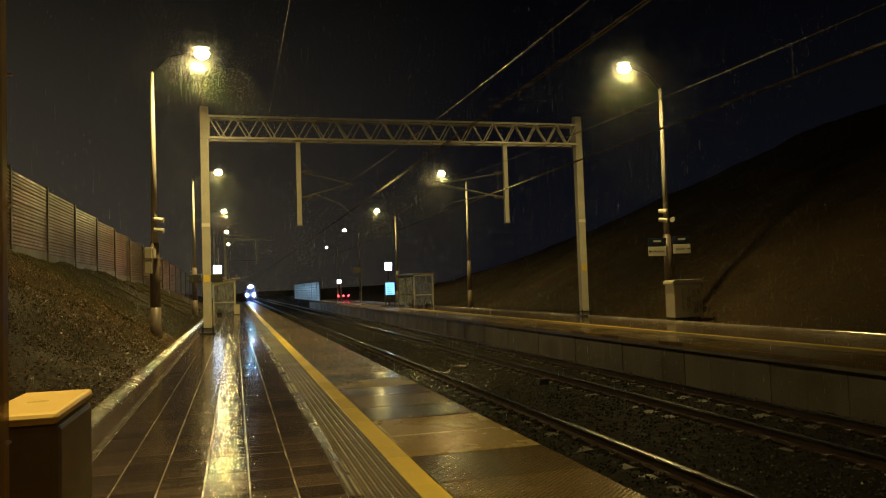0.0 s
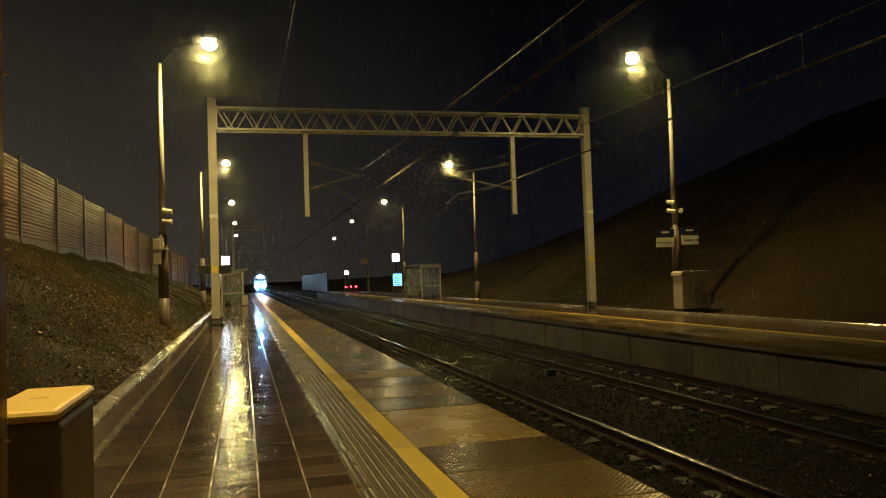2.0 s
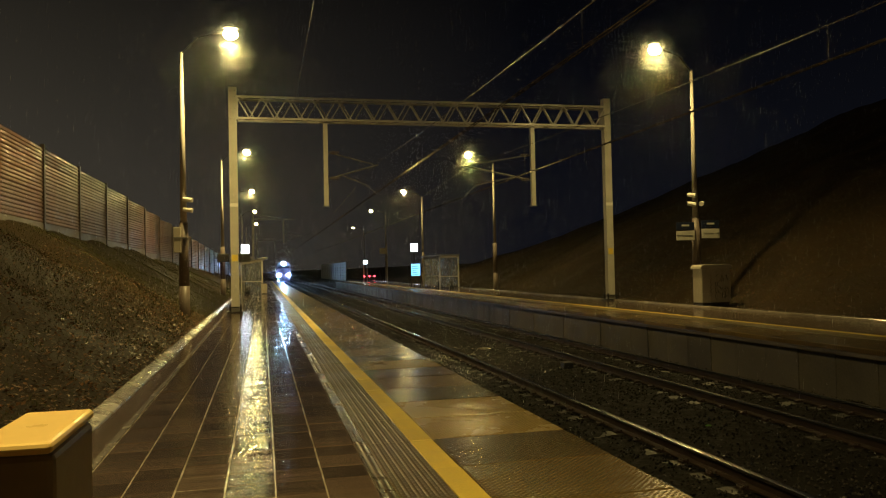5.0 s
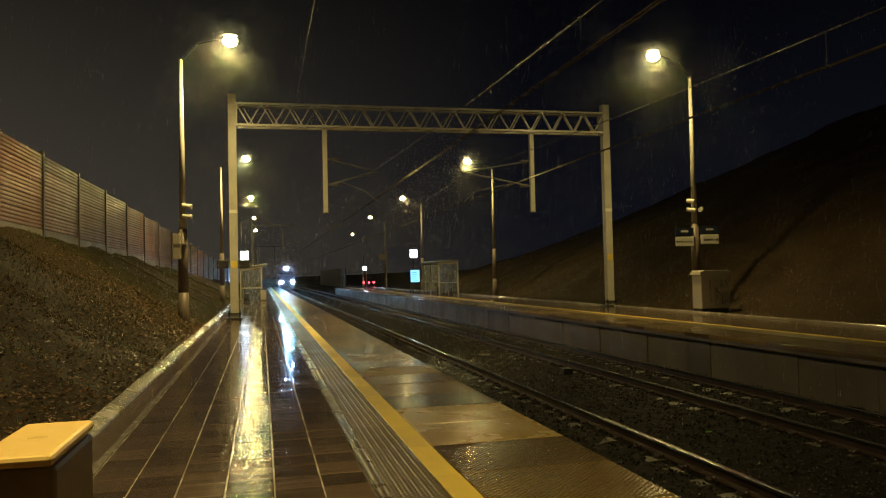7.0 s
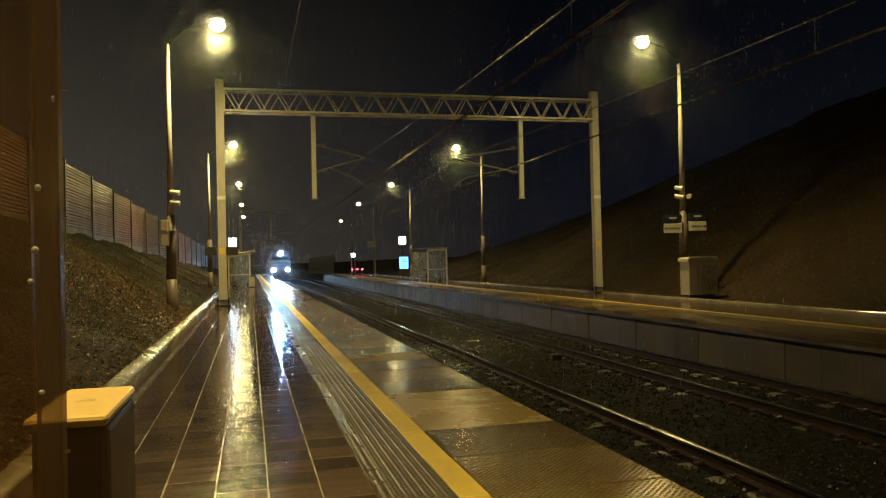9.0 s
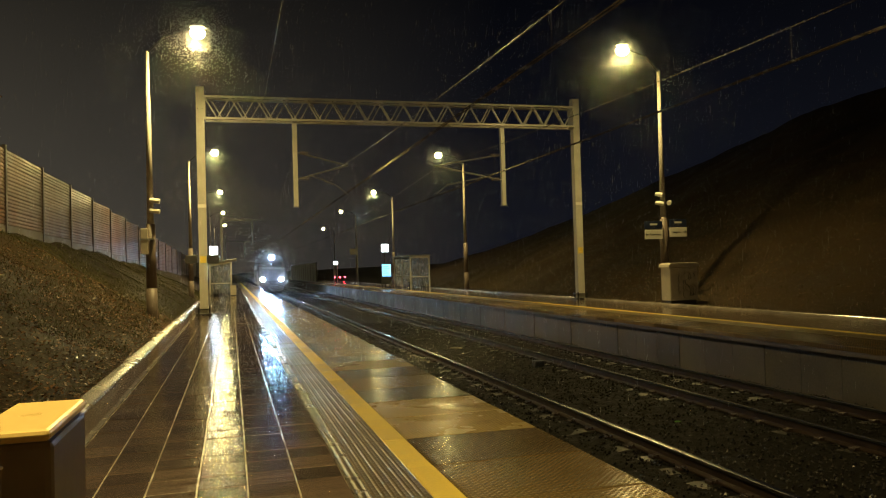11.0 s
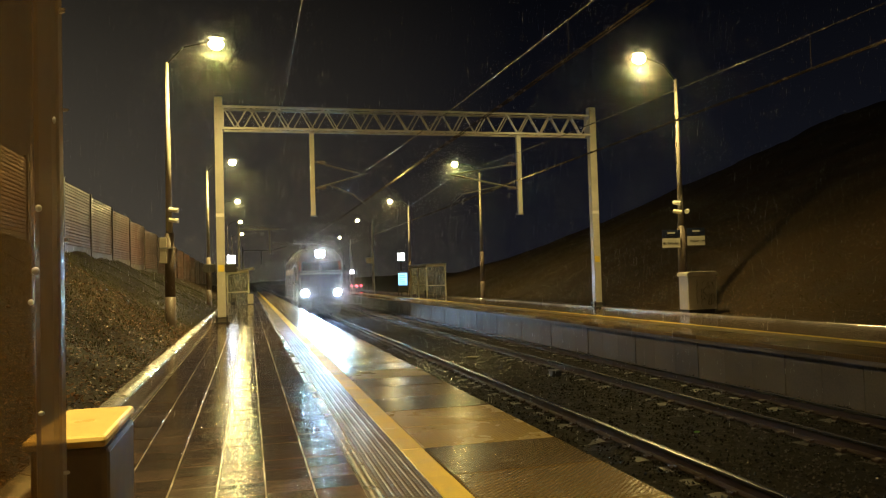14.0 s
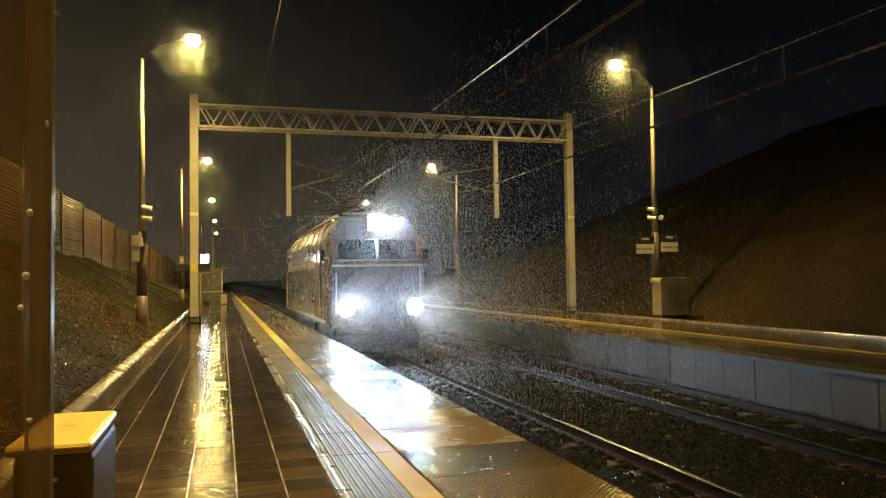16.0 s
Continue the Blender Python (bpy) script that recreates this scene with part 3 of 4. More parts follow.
def build_gantry():
    g = thing("catenary_gantry", (0, 0, 0), "pale steel lattice gantry spanning both tracks", "gantry", "gantries")
    for x in (GX0, GX1):
        s = Shape().channel(x, 0.15, P, 9.45)
        post = part("post", s, M_GALV, g)
        f = Shape().box(x - 0.3, x + 0.3, -0.3, 0.3, P - 0.05, P + 0.06)
        for sx in (-0.2, 0.2):
            for sy in (-0.2, 0.2):
                f.rod((x + sx, sy, P + 0.05), (x + sx, sy, P + 0.3), 0.035, n=8)
        f.box(x - 0.24, x + 0.24, -0.24, 0.24, P + 0.2, P + 0.24)
        part("foot_plate", f, M_DARK, post, "dark bolted foot")
        part("band", Shape().box(x - 0.156, x + 0.156, -0.156, -0.151, 4.82, 4.95), M_WHITE, post, "pale band")
        part("number_plate", Shape().box(x - 0.11, x + 0.11, -0.16, -0.152, 2.72, 2.98), M_YELLOW, post, "small yellow plate")
        for z in (8.2, 9.07, 8.6, 9.3):
            for sx in (-0.09, 0.09):
                part("bolt", Shape().rod((x + sx, -0.15, z), (x + sx, -0.168, z), 0.016, n=6), M_DARK, post)
    x0, x1 = GX0 + 0.15, GX1 - 0.15
    for y in (-0.28, 0.28):
        for z in (8.22, 9.05):
            part("chord", Shape().beam((x0, y, z), (x1, y, z), 0.08, 0.08), M_GALV, g)
    n = 32
    step = (x1 - x0) / n
    for y in (-0.28, 0.28):
        for k in range(n):
            a, b = (9.05, 8.22) if k % 2 == 0 else (8.22, 9.05)
            sh = 0 if y < 0 else step * 0.5
            xa, xb = x0 + k * step + sh, x0 + (k + 1) * step + sh
            if xb > x1 + 0.01:
                continue
            part("diagonal", Shape().beam((xa, y, a), (xb, y, b), 0.07, 0.04), M_GALV, g)
    for k in range(0, n, 2):
        x = x0 + k * step
        for z in (8.22, 9.05):
            part("brace", Shape().beam((x, -0.28, z), (x + step, 0.28, z), 0.03, 0.02), M_GALV, g)
    for x in (x0 + 0.02, x1 - 0.02):
        part("end_frame", Shape().box(x - 0.03, x + 0.03, -0.3, 0.3, 8.16, 9.1), M_GALV, g)
    for x, arm in ((-1.88, 1), (6.80, -1)):
        s = Shape().channel(x, 0.085, 4.85, 8.18, 0.01)
        drop = part("drop_post", s, M_GALV, g)
        part("drop_foot", Shape().box(x - 0.12, x + 0.12, -0.11, 0.11, 4.82, 4.86), M_STEEL, drop)
        tx = 0.0 if arm > 0 else TRACK2
        part("cantilever", Shape().rod((x, 0, 5.9), (tx + arm * 0.2, 0, 6.5), 0.03, n=8).rod((x, 0, 7.0), (tx, 0, 6.53), 0.025, n=8), M_STEEL, drop)
        part("registration_arm", Shape().rod((x + arm * 0.55, 0, 6.1), (tx - arm * 0.3, 0, 5.7), 0.02, n=6).rod((tx - arm * 0.3, 0, 5.7), (tx + arm * 0.15, 0, 5.32), 0.015, n=6), M_STEEL, drop)
        for z in (5.95, 6.97):
            i = Shape()
            for k in range(5):
                i.rod((x + arm * (0.2 + 0.07 * k), 0, z), (x + arm * (0.23 + 0.07 * k), 0, z), 0.07, n=10)
            part("insulator", i, M_SLEEVE, drop)
    g.matrix_basis = pose(0, GY, 0)
    # farther on the line hangs from single masts with a long bracket
    m = thing("catenary_mast", (0, 0, 0), "dark steel mast with a bracket over the track", "mast", "masts")
    mast = part("mast", Shape().channel(GX0, 0.12, P, 9.3), M_STEEL, m)
    part("foot_plate", Shape().box(GX0 - 0.25, GX0 + 0.25, -0.25, 0.25, P - 0.05, P + 0.06), M_DARK, mast)
    part("bracket", Shape().beam((GX0 + 0.12, 0, 8.5), (-0.6, 0, 8.5), 0.1, 0.12).beam((GX0 + 0.12, 0, 9.1), (-1.9, 0, 8.56), 0.05, 0.05), M_STEEL, m)
    part("drop_post", Shape().channel(-1.9, 0.07, 5.6, 8.44, 0.01), M_STEEL, m)
    part("cantilever", Shape().rod((-1.9, 0, 5.9), (0.2, 0, 6.5), 0.03, n=8).rod((-1.9, 0, 7.0), (0, 0, 6.53), 0.025, n=8), M_STEEL, m)
    m.matrix_basis = pose(0, GY + 62, 0)
    copy_thing(m, pose(0, GY + 124, 0))


def build_wires():
    spans = [(GY - 62, GY), (GY, GY + 62), (GY + 62, GY + 124), (GY + 124, GY + 250)]
    for cx in (0.0, TRACK2):
        w = thing("overhead_line", (cx, 0, 0), "taut copper overhead line above the track", "overhead line", "overhead lines")
        for dx in (-0.03, 0.03):
            part("contact_wire", Shape().rod((dx, GY - 62, 5.30), (dx, GY + 250, 5.30), 0.012, n=12), M_WIRE, w, smooth=True)
        pts = []
        for a, b in spans:
            pts += [(0, a + (b - a) * k / 16, 6.5 - 4 * 0.75 * (k / 16) * (1 - k / 16)) for k in range(16)]
        m = Shape().tube_path(pts, 0.010, 10)
        part("messenger_wire", m, M_WIRE, w, smooth=True)
        for a, b in spans[:3]:
            for k in range(1, 9):
                u = k / 9
                y = a + (b - a) * u
                part("dropper", Shape().rod((0, y, 5.31), (0, y, 6.5 - 3.0 * u * (1 - u)), 0.005, n=5), M_WIRE, w)
    w = thing("earth_wire", (GX0, 0, 0), "thin dark wire slung from gantry to gantry", "wire")
    part("wire", Shape().rod((2.25, -30, 8.5), (2.25, GY, 8.3), 0.006, n=6), M_DARK, w)


# ---- noise barrier ----
def build_barrier():
    wall = thing("noise_barrier", (0, 0, 0), "weathered ribbed noise barrier with steel posts on the bank", "noise barrier", "", "structure")

    def place(i):
        y = 27.7 + 5.0 * i
        k = max(0, min(i, 7))
        beyond = max(0, i - 7)
        x = -11.45 + 0.0214 * k * k + 0.16 * beyond
        top = max(4.4, 6.6 - 0.06 * k - 0.016 * k * k - 0.15 * beyond)
        return x, y, top

    rib = []
    for k in range(4):
        z = k * 0.12
        rib += [(0.0, z + 0.01), (0.028, z + 0.035), (0.028, z + 0.08), (0.0, z + 0.105)]
    for i in range(-6, 22):
        (x, y, t), (x2, y2, t2) = place(i), place(i + 1)
        part("barrier_post", Shape().box(x - 0.06, x + 0.07, y - 0.08, y + 0.08, t - 4.2, t + 0.1), M_FPOST, wall)
        h = 0.5
        ang = math.degrees(math.atan2(x2 - x, y2 - y))
        for k in range(7):
            z = t - 0.02 - h * (k + 1)
            L = math.hypot(x2 - x, y2 - y) - 0.17
            if k < 5:
                out = [(-0.05, 0.0)] + [(a, b) for a, b in rib] + [(0.0, 0.495), (-0.05, 0.495)]
                sh, mat, nm = Shape().prism(out, 0, L), M_FENCE, "cassette"
            else:
                sh, mat, nm = Shape().box(-0.05, 0.035, 0, L, 0.0, 0.497), M_CONC, "base_board"
            if k == 6:
                sh = Shape().box(-0.05, 0.035, 0, L, -0.8, 0.497)
            ob = part(nm, sh, mat, wall)
            ob.matrix_basis = pose(x, y + 0.085, z, 0, 0, -ang)
    far = thing("white_barrier", (0, 0, 0), "pale smooth noise barrier beyond the far platform", "noise barrier", "", "structure")
    for k in range(12):
        y = 138 + 5 * k
        for j in range(7):
            part("barrier_board", Shape().slab(10.2, 10.3, y + 0.1, y + 4.9, 0.3 + 0.5 * j, 0.76 + 0.5 * j, 0.02), M_BOARD, far)
        part("barrier_post", Shape().box(10.15, 10.35, y - 0.09, y + 0.09, 0.3, 3.9), M_FPOST, far)


# ---- shelters ----
def build_shelter(name, x0, x1, y0, y1, z_front, z_back, overhang, label):
    s = thing(name, (0, 0, 0), label, "shelter", "platform shelters")
    zt = max(z_front, z_back)
    for x, z in ((x0, z_back), (x1, z_front)):
        for y in (y0, (y0 + y1) / 2, y1):
            part("frame_post", Shape().box(x - 0.05, x + 0.05, y - 0.05, y + 0.05, P, z), M_GALV, s, bevel=0.008)
    for y in (y0, y1):
        part("roof_beam", Shape().beam((x0, y, z_back), (x1, y, z_front), 0.1, 0.12), M_GALV, s)
    xa, za, xb, zb = x0 - 0.1, z_back, x1 + overhang, z_front + (z_front - z_back) / (x1 - x0) * overhang
    if overhang < 0:
        xa, xb = x0 + overhang, x1 + 0.1
        za, zb = z_back, z_front
    part("roof", Shape().prism([(xa, za + 0.07), (xb, zb + 0.07), (xb, zb + 0.16), (xa, za + 0.16)], y0 - 0.15, y1 + 0.15), M_STEEL, s, bevel=0.01)
    for y in (y0, y1):
        part("end_pane", Shape().prism([(x0 + 0.06, P + 0.15), (x1 - 0.06, P + 0.15), (x1 - 0.06, z_front - 0.08), (x0 + 0.06, z_back - 0.08)], y - 0.006, y + 0.006), M_GLASS, s, "wet clear pane")
        part("rail", Shape().box(x0 + 0.05, x1 - 0.05, y - 0.03, y + 0.03, P + 0.85, P + 0.91), M_GALV, s)
    back = x0 if overhang >= 0 else x1
    zb2 = z_back if overhang >= 0 else z_front
    n = 4
    for k in range(n):
        a, b = y0 + (y1 - y0) * k / n + 0.06, y0 + (y1 - y0) * (k + 1) / n - 0.06
        part("back_pane", Shape().box(back - 0.006, back + 0.006, a, b, P + 0.15, zb2 - 0.1), M_GLASS, s, "wet clear pane")
    bx = back + (0.35 if overhang >= 0 else -0.35)
    bench = part("bench", Shape().box(bx - 0.2, bx + 0.2, y0 + 0.6, y1 - 0.6, P + 0.42, P + 0.47), M_SLEEVE, s, "dark slatted bench")
    for y in (y0 + 0.9, y1 - 0.9):
        part("bench_leg", Shape().box(bx - 0.15, bx + 0.15, y - 0.03, y + 0.03, P, P + 0.42), M_DARK, bench)
    return s


def build_info():
    # lit display on a pole beside the far shelter
    d = thing("info_display", (7.8, 62.0, P), "lit white platform display hung on a dark pole", "display", "platform displays")
    part("pole", Shape().rod((0, 0, 0), (0, 0, 3.4), 0.05, n=10), M_DARK, d)
    box = part("case", Shape().box(-0.31, 0.31, -0.12, 0.12, 2.92, 3.62), M_DARK, d, bevel=0.02)
    part("face", Shape().box(-0.28, 0.28, -0.13, -0.122, 2.96, 3.58), M_SCREEN, box, "glowing white face")
    part("bracket", Shape().rod((0.3, 0, 3.7), (0.6, 0, 4.3), 0.02, n=6), M_DARK, d)
    copy_thing(d, pose(-5.6, 57.5, P - 0.05))
    p = thing("poster_case", (7.7, 61.0, P), "blue backlit timetable case on the platform", "poster case")
    part("frame", Shape().box(-0.42, 0.42, -0.08, 0.08, 0.35, 2.0), M_DARK, p, bevel=0.02)
    part("panel", Shape().box(-0.36, 0.36, -0.09, -0.082, 0.95, 1.92), M_POSTER, p, "pale blue lit panel")
    for x in (-0.37, 0.37):
        part("leg", Shape().box(x - 0.04, x + 0.04, -0.04, 0.04, 0, 0.35), M_DARK, p)
    for k in range(5):
        part("print_bar", Shape().box(-0.28, 0.28 - 0.12 * (k % 3), -0.094, -0.0905, 1.02 + 0.17 * k, 1.07 + 0.17 * k), M_BLUE, p)
    # farther lit totem and a sign
    t = thing("lit_totem", (10.3, 112.0, P), "narrow lit totem at the platform end", "totem")
    for x in (-0.25, 0.25):
        part("side", Shape().box(x - 0.06, x + 0.06, -0.06, 0.06, 0, 2.9), M_GALV, t)
    part("lit_top", Shape().box(-0.28, 0.28, -0.08, -0.07, 2.4, 2.9), M_SCREEN, t, "glowing top")
    sg = thing("platform_sign", (10.0, 92.0, P), "pale sign panel on a thin post", "sign")
    part("post", Shape().rod((0.35, 0, 0), (0.35, 0, 4.6), 0.05, n=8), M_GALV, sg)
    part("panel", Shape().box(-0.55, 0.3, -0.03, 0.03, 3.4, 4.1), M_CAB, sg, bevel=0.01)
    for k in range(3):
        r = thing("red_lamp", (9.5 + 0.7 * k, 107.0, 0.15), "small glowing red lamp on a short post", "lamp", "red lamps")
        part("post", Shape().rod((0, 0, -0.6), (0, 0, 1.1), 0.05, n=8), M_DARK, r)
        part("lens", Shape().ball((0, -0.06, 1.2), 0.14, 0.1, 0.12), M_RED, r, "glowing red lens")


def build_small_things():
    b = thing("litter_bin", (-4.3, 55.15, P), "grey metal litter bin beside the shelter", "bin")
    part("body", Shape().box(-0.2, 0.2, -0.2, 0.2, 0.05, 0.72), M_CAB, b, bevel=0.02)
    part("lid", Shape().box(-0.22, 0.22, -0.22, 0.22, 0.725, 0.77), M_DARK, b, bevel=0.01)
    part("foot", Shape().box(-0.16, 0.16, -0.16, 0.16, 0.0, 0.05), M_DARK, b)
    for name, x, y, a, m, text in (("leaf", 2.07, 10.31, 0.06, M_GREEN, "fresh green leaf lying on the ballast"),
                                   ("flat_stone", 2.1, 22.3, 0.2, M_KERB, "pale flat stone lying between the rails")):
        k = 10
        outline = [(a * math.cos(2 * math.pi * i / k) * (1.0 + 0.2 * math.sin(3 * i)), 0.55 * a * math.sin(2 * math.pi * i / k)) for i in range(k)]
        ob = part(name, Shape().column(outline, 0.0, 0.012 if a < 0.1 else 0.04), m)
        ob.matrix_world = pose(x, y, -0.16 if a < 0.1 else -0.19, 4, 3, 20)
        tagged(ob, text, name.replace("_", " "))


def build_track_box():
    b = thing("track_box", (2.7, 17.3, -0.36), "small black signalling box between the tracks", "box")
    part("body", Shape().prism([(-0.16, 0.0), (0.16, 0.0), (0.11, 0.3), (-0.11, 0.3)], -0.12, 0.12), M_DARK, b, bevel=0.015)
    part("lid", Shape().box(-0.12, 0.12, -0.13, 0.13, 0.301, 0.325), M_DARK, b, bevel=0.005)


def build_post_boxes():
    """Dark loudspeaker boxes on the near gantry post."""
    for dx in (-0.42, 0.36):
        b = thing("speaker_box", (GX0 + dx, GY - 0.1, 2.86), "black box fixed to the gantry post", "box", "gantry boxes")
        part("case", Shape().box(-0.22, 0.22, -0.12, 0.12, -0.16, 0.16), M_DARK, b, bevel=0.02)
        part("bracket", Shape().box(-0.3, 0.3, 0.121, 0.14, -0.03, 0.03), M_STEEL, b)


def build_direction_signs():
    x, y = 10.96, 24.9
    for side, word, name in ((-1, "\u2190 Katowice", "direction_sign"), (1, "Krak\u00f3w \u2192", "direction_sign")):
        cx = x + side * 0.49 + (0.03 if side > 0 else 0.0) - 0.04
        s = thing("direction_sign", (cx, y - 0.16, 3.26 + (0.07 if side > 0 else 0)), "pale direction sign with black lettering on a lamp post", "sign", "direction signs")
        part("board", Shape().box(-0.36, 0.36, -0.015, 0.015, -0.17, 0.17), M_WHITE, s, bevel=0.006)
        arrow = Shape()
        ax = -0.27 if side < 0 else 0.27
        arrow.box(ax - 0.06, ax + 0.06, -0.021, -0.0155, -0.012, 0.012)
        tip = ax + side * 0.075
        arrow.prism([(tip, 0), (tip - side * 0.055, 0.05), (tip - side * 0.055, 0.022), (tip - side * 0.02, 0), (tip - side * 0.055, -0.022), (tip - side * 0.055, -0.05)], -0.021, -0.0155)
        part("arrow", arrow, M_BLACK, s, "black arrow")
        lettering("Katowice" if side < 0 else "Krak\u00f3w", 0.115, M_BLACK, "lettering", s, pose(-side * 0.06, -0.018, 0, 90, 0, 0))
        n = thing("name_sign", (cx, y - 0.16, 3.6 + (0.06 if side > 0 else 0)), "dark blue station name sign above the direction board", "sign", "name signs")
        part("board", Shape().box(-0.36, 0.36, -0.015, 0.015, -0.14, 0.14), M_BLUE, n, bevel=0.006)
        part("name_bar", Shape().box(-0.15, 0.15, -0.02, -0.0155, -0.01, 0.06), M_WHITE, n, "pale line of writing")
        part("small_bar", Shape().box(-0.06, 0.06, -0.02, -0.0155, -0.09, -0.06), M_CONC, n)
    for dx, z, rz in ((-0.2, 4.72, 30), (0.2, 4.42, -40), (-0.22, 4.4, 60)):
        c = thing("camera_box", (x + dx, y - 0.1, z), "small pale surveillance camera on the lamp post", "camera", "post cameras")
        part("housing", Shape().rod((0, 0.14, 0.03), (0, -0.16, -0.03), 0.075, 0.085, 10), M_WHITE, c)
        part("bracket", Shape().rod((0, 0.1, 0.0), (-dx * 0.8, 0.1, 0.05), 0.02, n=6), M_STEEL, c)
        c.matrix_basis = pose(x + dx, y - 0.1, z, 0, 0, rz)
    # fittings on the near post of the other side
    for z, dz in ((4.62, 0.1), (4.3, 0.08)):
        c = thing("camera_box", (-6.66, 25.2, z), "small pale surveillance camera on the lamp post", "camera", "post cameras")
        part("housing", Shape().rod((-0.12, 0, 0.02), (0.16, -0.06, -0.03), 0.07, 0.08, 10), M_WHITE, c)
    j = thing("junction_box", (-6.96, 25.15, 3.3), "grey junction box strapped to the lamp post", "box")
    part("case", Shape().box(-0.11, 0.11, -0.1, 0.1, -0.35, 0.45), M_CAB, j, bevel=0.015)
    part("strap", Shape().box(-0.12, 0.3, -0.11, 0.11, 0.1, 0.14), M_STEEL, j)


def build_cabinet():
    c = thing("cabinet", (10.88, 23.88, P), "grey metal equipment cabinet with graffiti beside the platform", "cabinet")
    part("plinth", Shape().box(-0.52, 0.5, -0.24, 0.24, -0.1, 0.14), M_DARK, c)
    part("body", Shape().box(-0.56, 0.56, -0.28, 0.28, 0.14, 1.3), M_CAB, c, bevel=0.02)
    part("lid", Shape().prism([(-0.62, 1.3), (0.62, 1.3), (0.6, 1.4), (0.5, 1.46), (-0.5, 1.46), (-0.6, 1.4)], -0.33, 0.33), M_CAB, c, bevel=0.01)
    for x in (-0.28, 0.28):
        d = part("door", Shape().box(x - 0.26, x + 0.26, -0.292, -0.281, 0.2, 1.26), M_CAB, c, bevel=0.004)
        part("handle", Shape().box(x * 0.15 - 0.015, x * 0.15 + 0.015, -0.31, -0.293, 0.7, 0.85), M_STEEL, d)
    rng = random.Random(5)
    tag = Shape()
    for k in range(16):
        cx, cz, r = rng.uniform(0.02, 0.46), rng.uniform(0.35, 1.15), rng.uniform(0.05, 0.15)
        a0, sweep = rng.uniform(0, 6.28), rng.uniform(2.0, 5.0)
        pts = [(cx + r * math.cos(a0 + sweep * q / 9), -0.296, cz + 1.2 * r * math.sin(a0 + sweep * q / 9)) for q in range(10)]
        for p, q in zip(pts, pts[1:]):
            tag.beam(p, q, 0.022, 0.003)
    part("graffiti", tag, M_SPRAY, c, "black sprayed scrawl")
    tag = Shape()
    for k in range(9):
        z = 0.35 + 0.09 * k
        tag.beam((-0.25 + 0.03 * math.sin(k * 2), -0.296, z), (-0.2 + 0.05 * math.sin(k * 3 + 1), -0.296, z + 0.1), 0.02, 0.003)
    part("graffiti", tag, M_SPRAY, c, "black sprayed scrawl")


# ---- the screen and post beside the camera ----
def build_screen():
    p = thing("rail_post", (-4.49, 0.394, P), "flat-topped dark metal post with a wet cap", "post")
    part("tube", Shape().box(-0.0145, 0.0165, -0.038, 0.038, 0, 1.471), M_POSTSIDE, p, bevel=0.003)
    part("cap", Shape().box(-0.0165, 0.0165, -0.042, 0.041, 1.4715, 1.4765), M_POSTTOP, p, "wet cap, overhead lamplight in its pale yellow", bevel=0.002)
    s = thing("glass_screen", (-4.4765, 0.29, P), "wet glass wind screen beside the platform seat", "glass screen")
    part("pane", Shape().box(-0.9, -0.0085, -0.005, 0.005, 0.9, 2.6), M_PANE, s, "smeared wet pane")
    part("pane_edge", Shape().box(-0.008, 0.0, -0.005, 0.005, 0.9, 2.6), M_PANE_EDGE, s, "pale ground edge of the pane", bevel=0.002)
    part("leg", Shape().box(-0.62, -0.58, -0.02, 0.02, 0, 0.9), M_POSTSIDE, s)
    rng = random.Random(3)
    for k in range(34):
        z, on_edge = rng.uniform(1.30, 1.72), rng.random() < 0.45
        if on_edge:
            c, r, h = (rng.uniform(0.0, 0.001), rng.uniform(-0.003, 0.004), z), rng.uniform(0.0012, 0.0022), rng.uniform(0.0003, 0.0008)
        else:
            c, r, h = (-0.009 * rng.random() ** 0.6, -0.0056, z), rng.uniform(0.0006, 0.0014), rng.uniform(0.0007, 0.0016)
        part("water_drop", Shape().ball(c, r, 0.0007, h, 10, 6), M_DROP, s, smooth=True)
    part("clamp_rail", Shape().box(-0.9, -0.3, -0.012, 0.012, 0.86, 0.9), M_POSTSIDE, s)


# ---- the locomotive ----
def tube(x, z, y0, y1, r0, r1, n=18):
    """Open ring drawn along y."""
    s = Shape()
    v = []
    for y, r in ((y0, r0), (y1, r0), (y1, r1), (y0, r1)):
        v += [(x + r * math.cos(2 * math.pi * k / n), y, z + r * math.sin(2 * math.pi * k / n)) for k in range(n)]
    f = [(a * n + k, a * n + (k + 1) % n, b * n + (k + 1) % n, b * n + k) for a, b in ((0, 1), (1, 2), (2, 3), (3, 0)) for k in range(n)]
    return s.add(v, f)


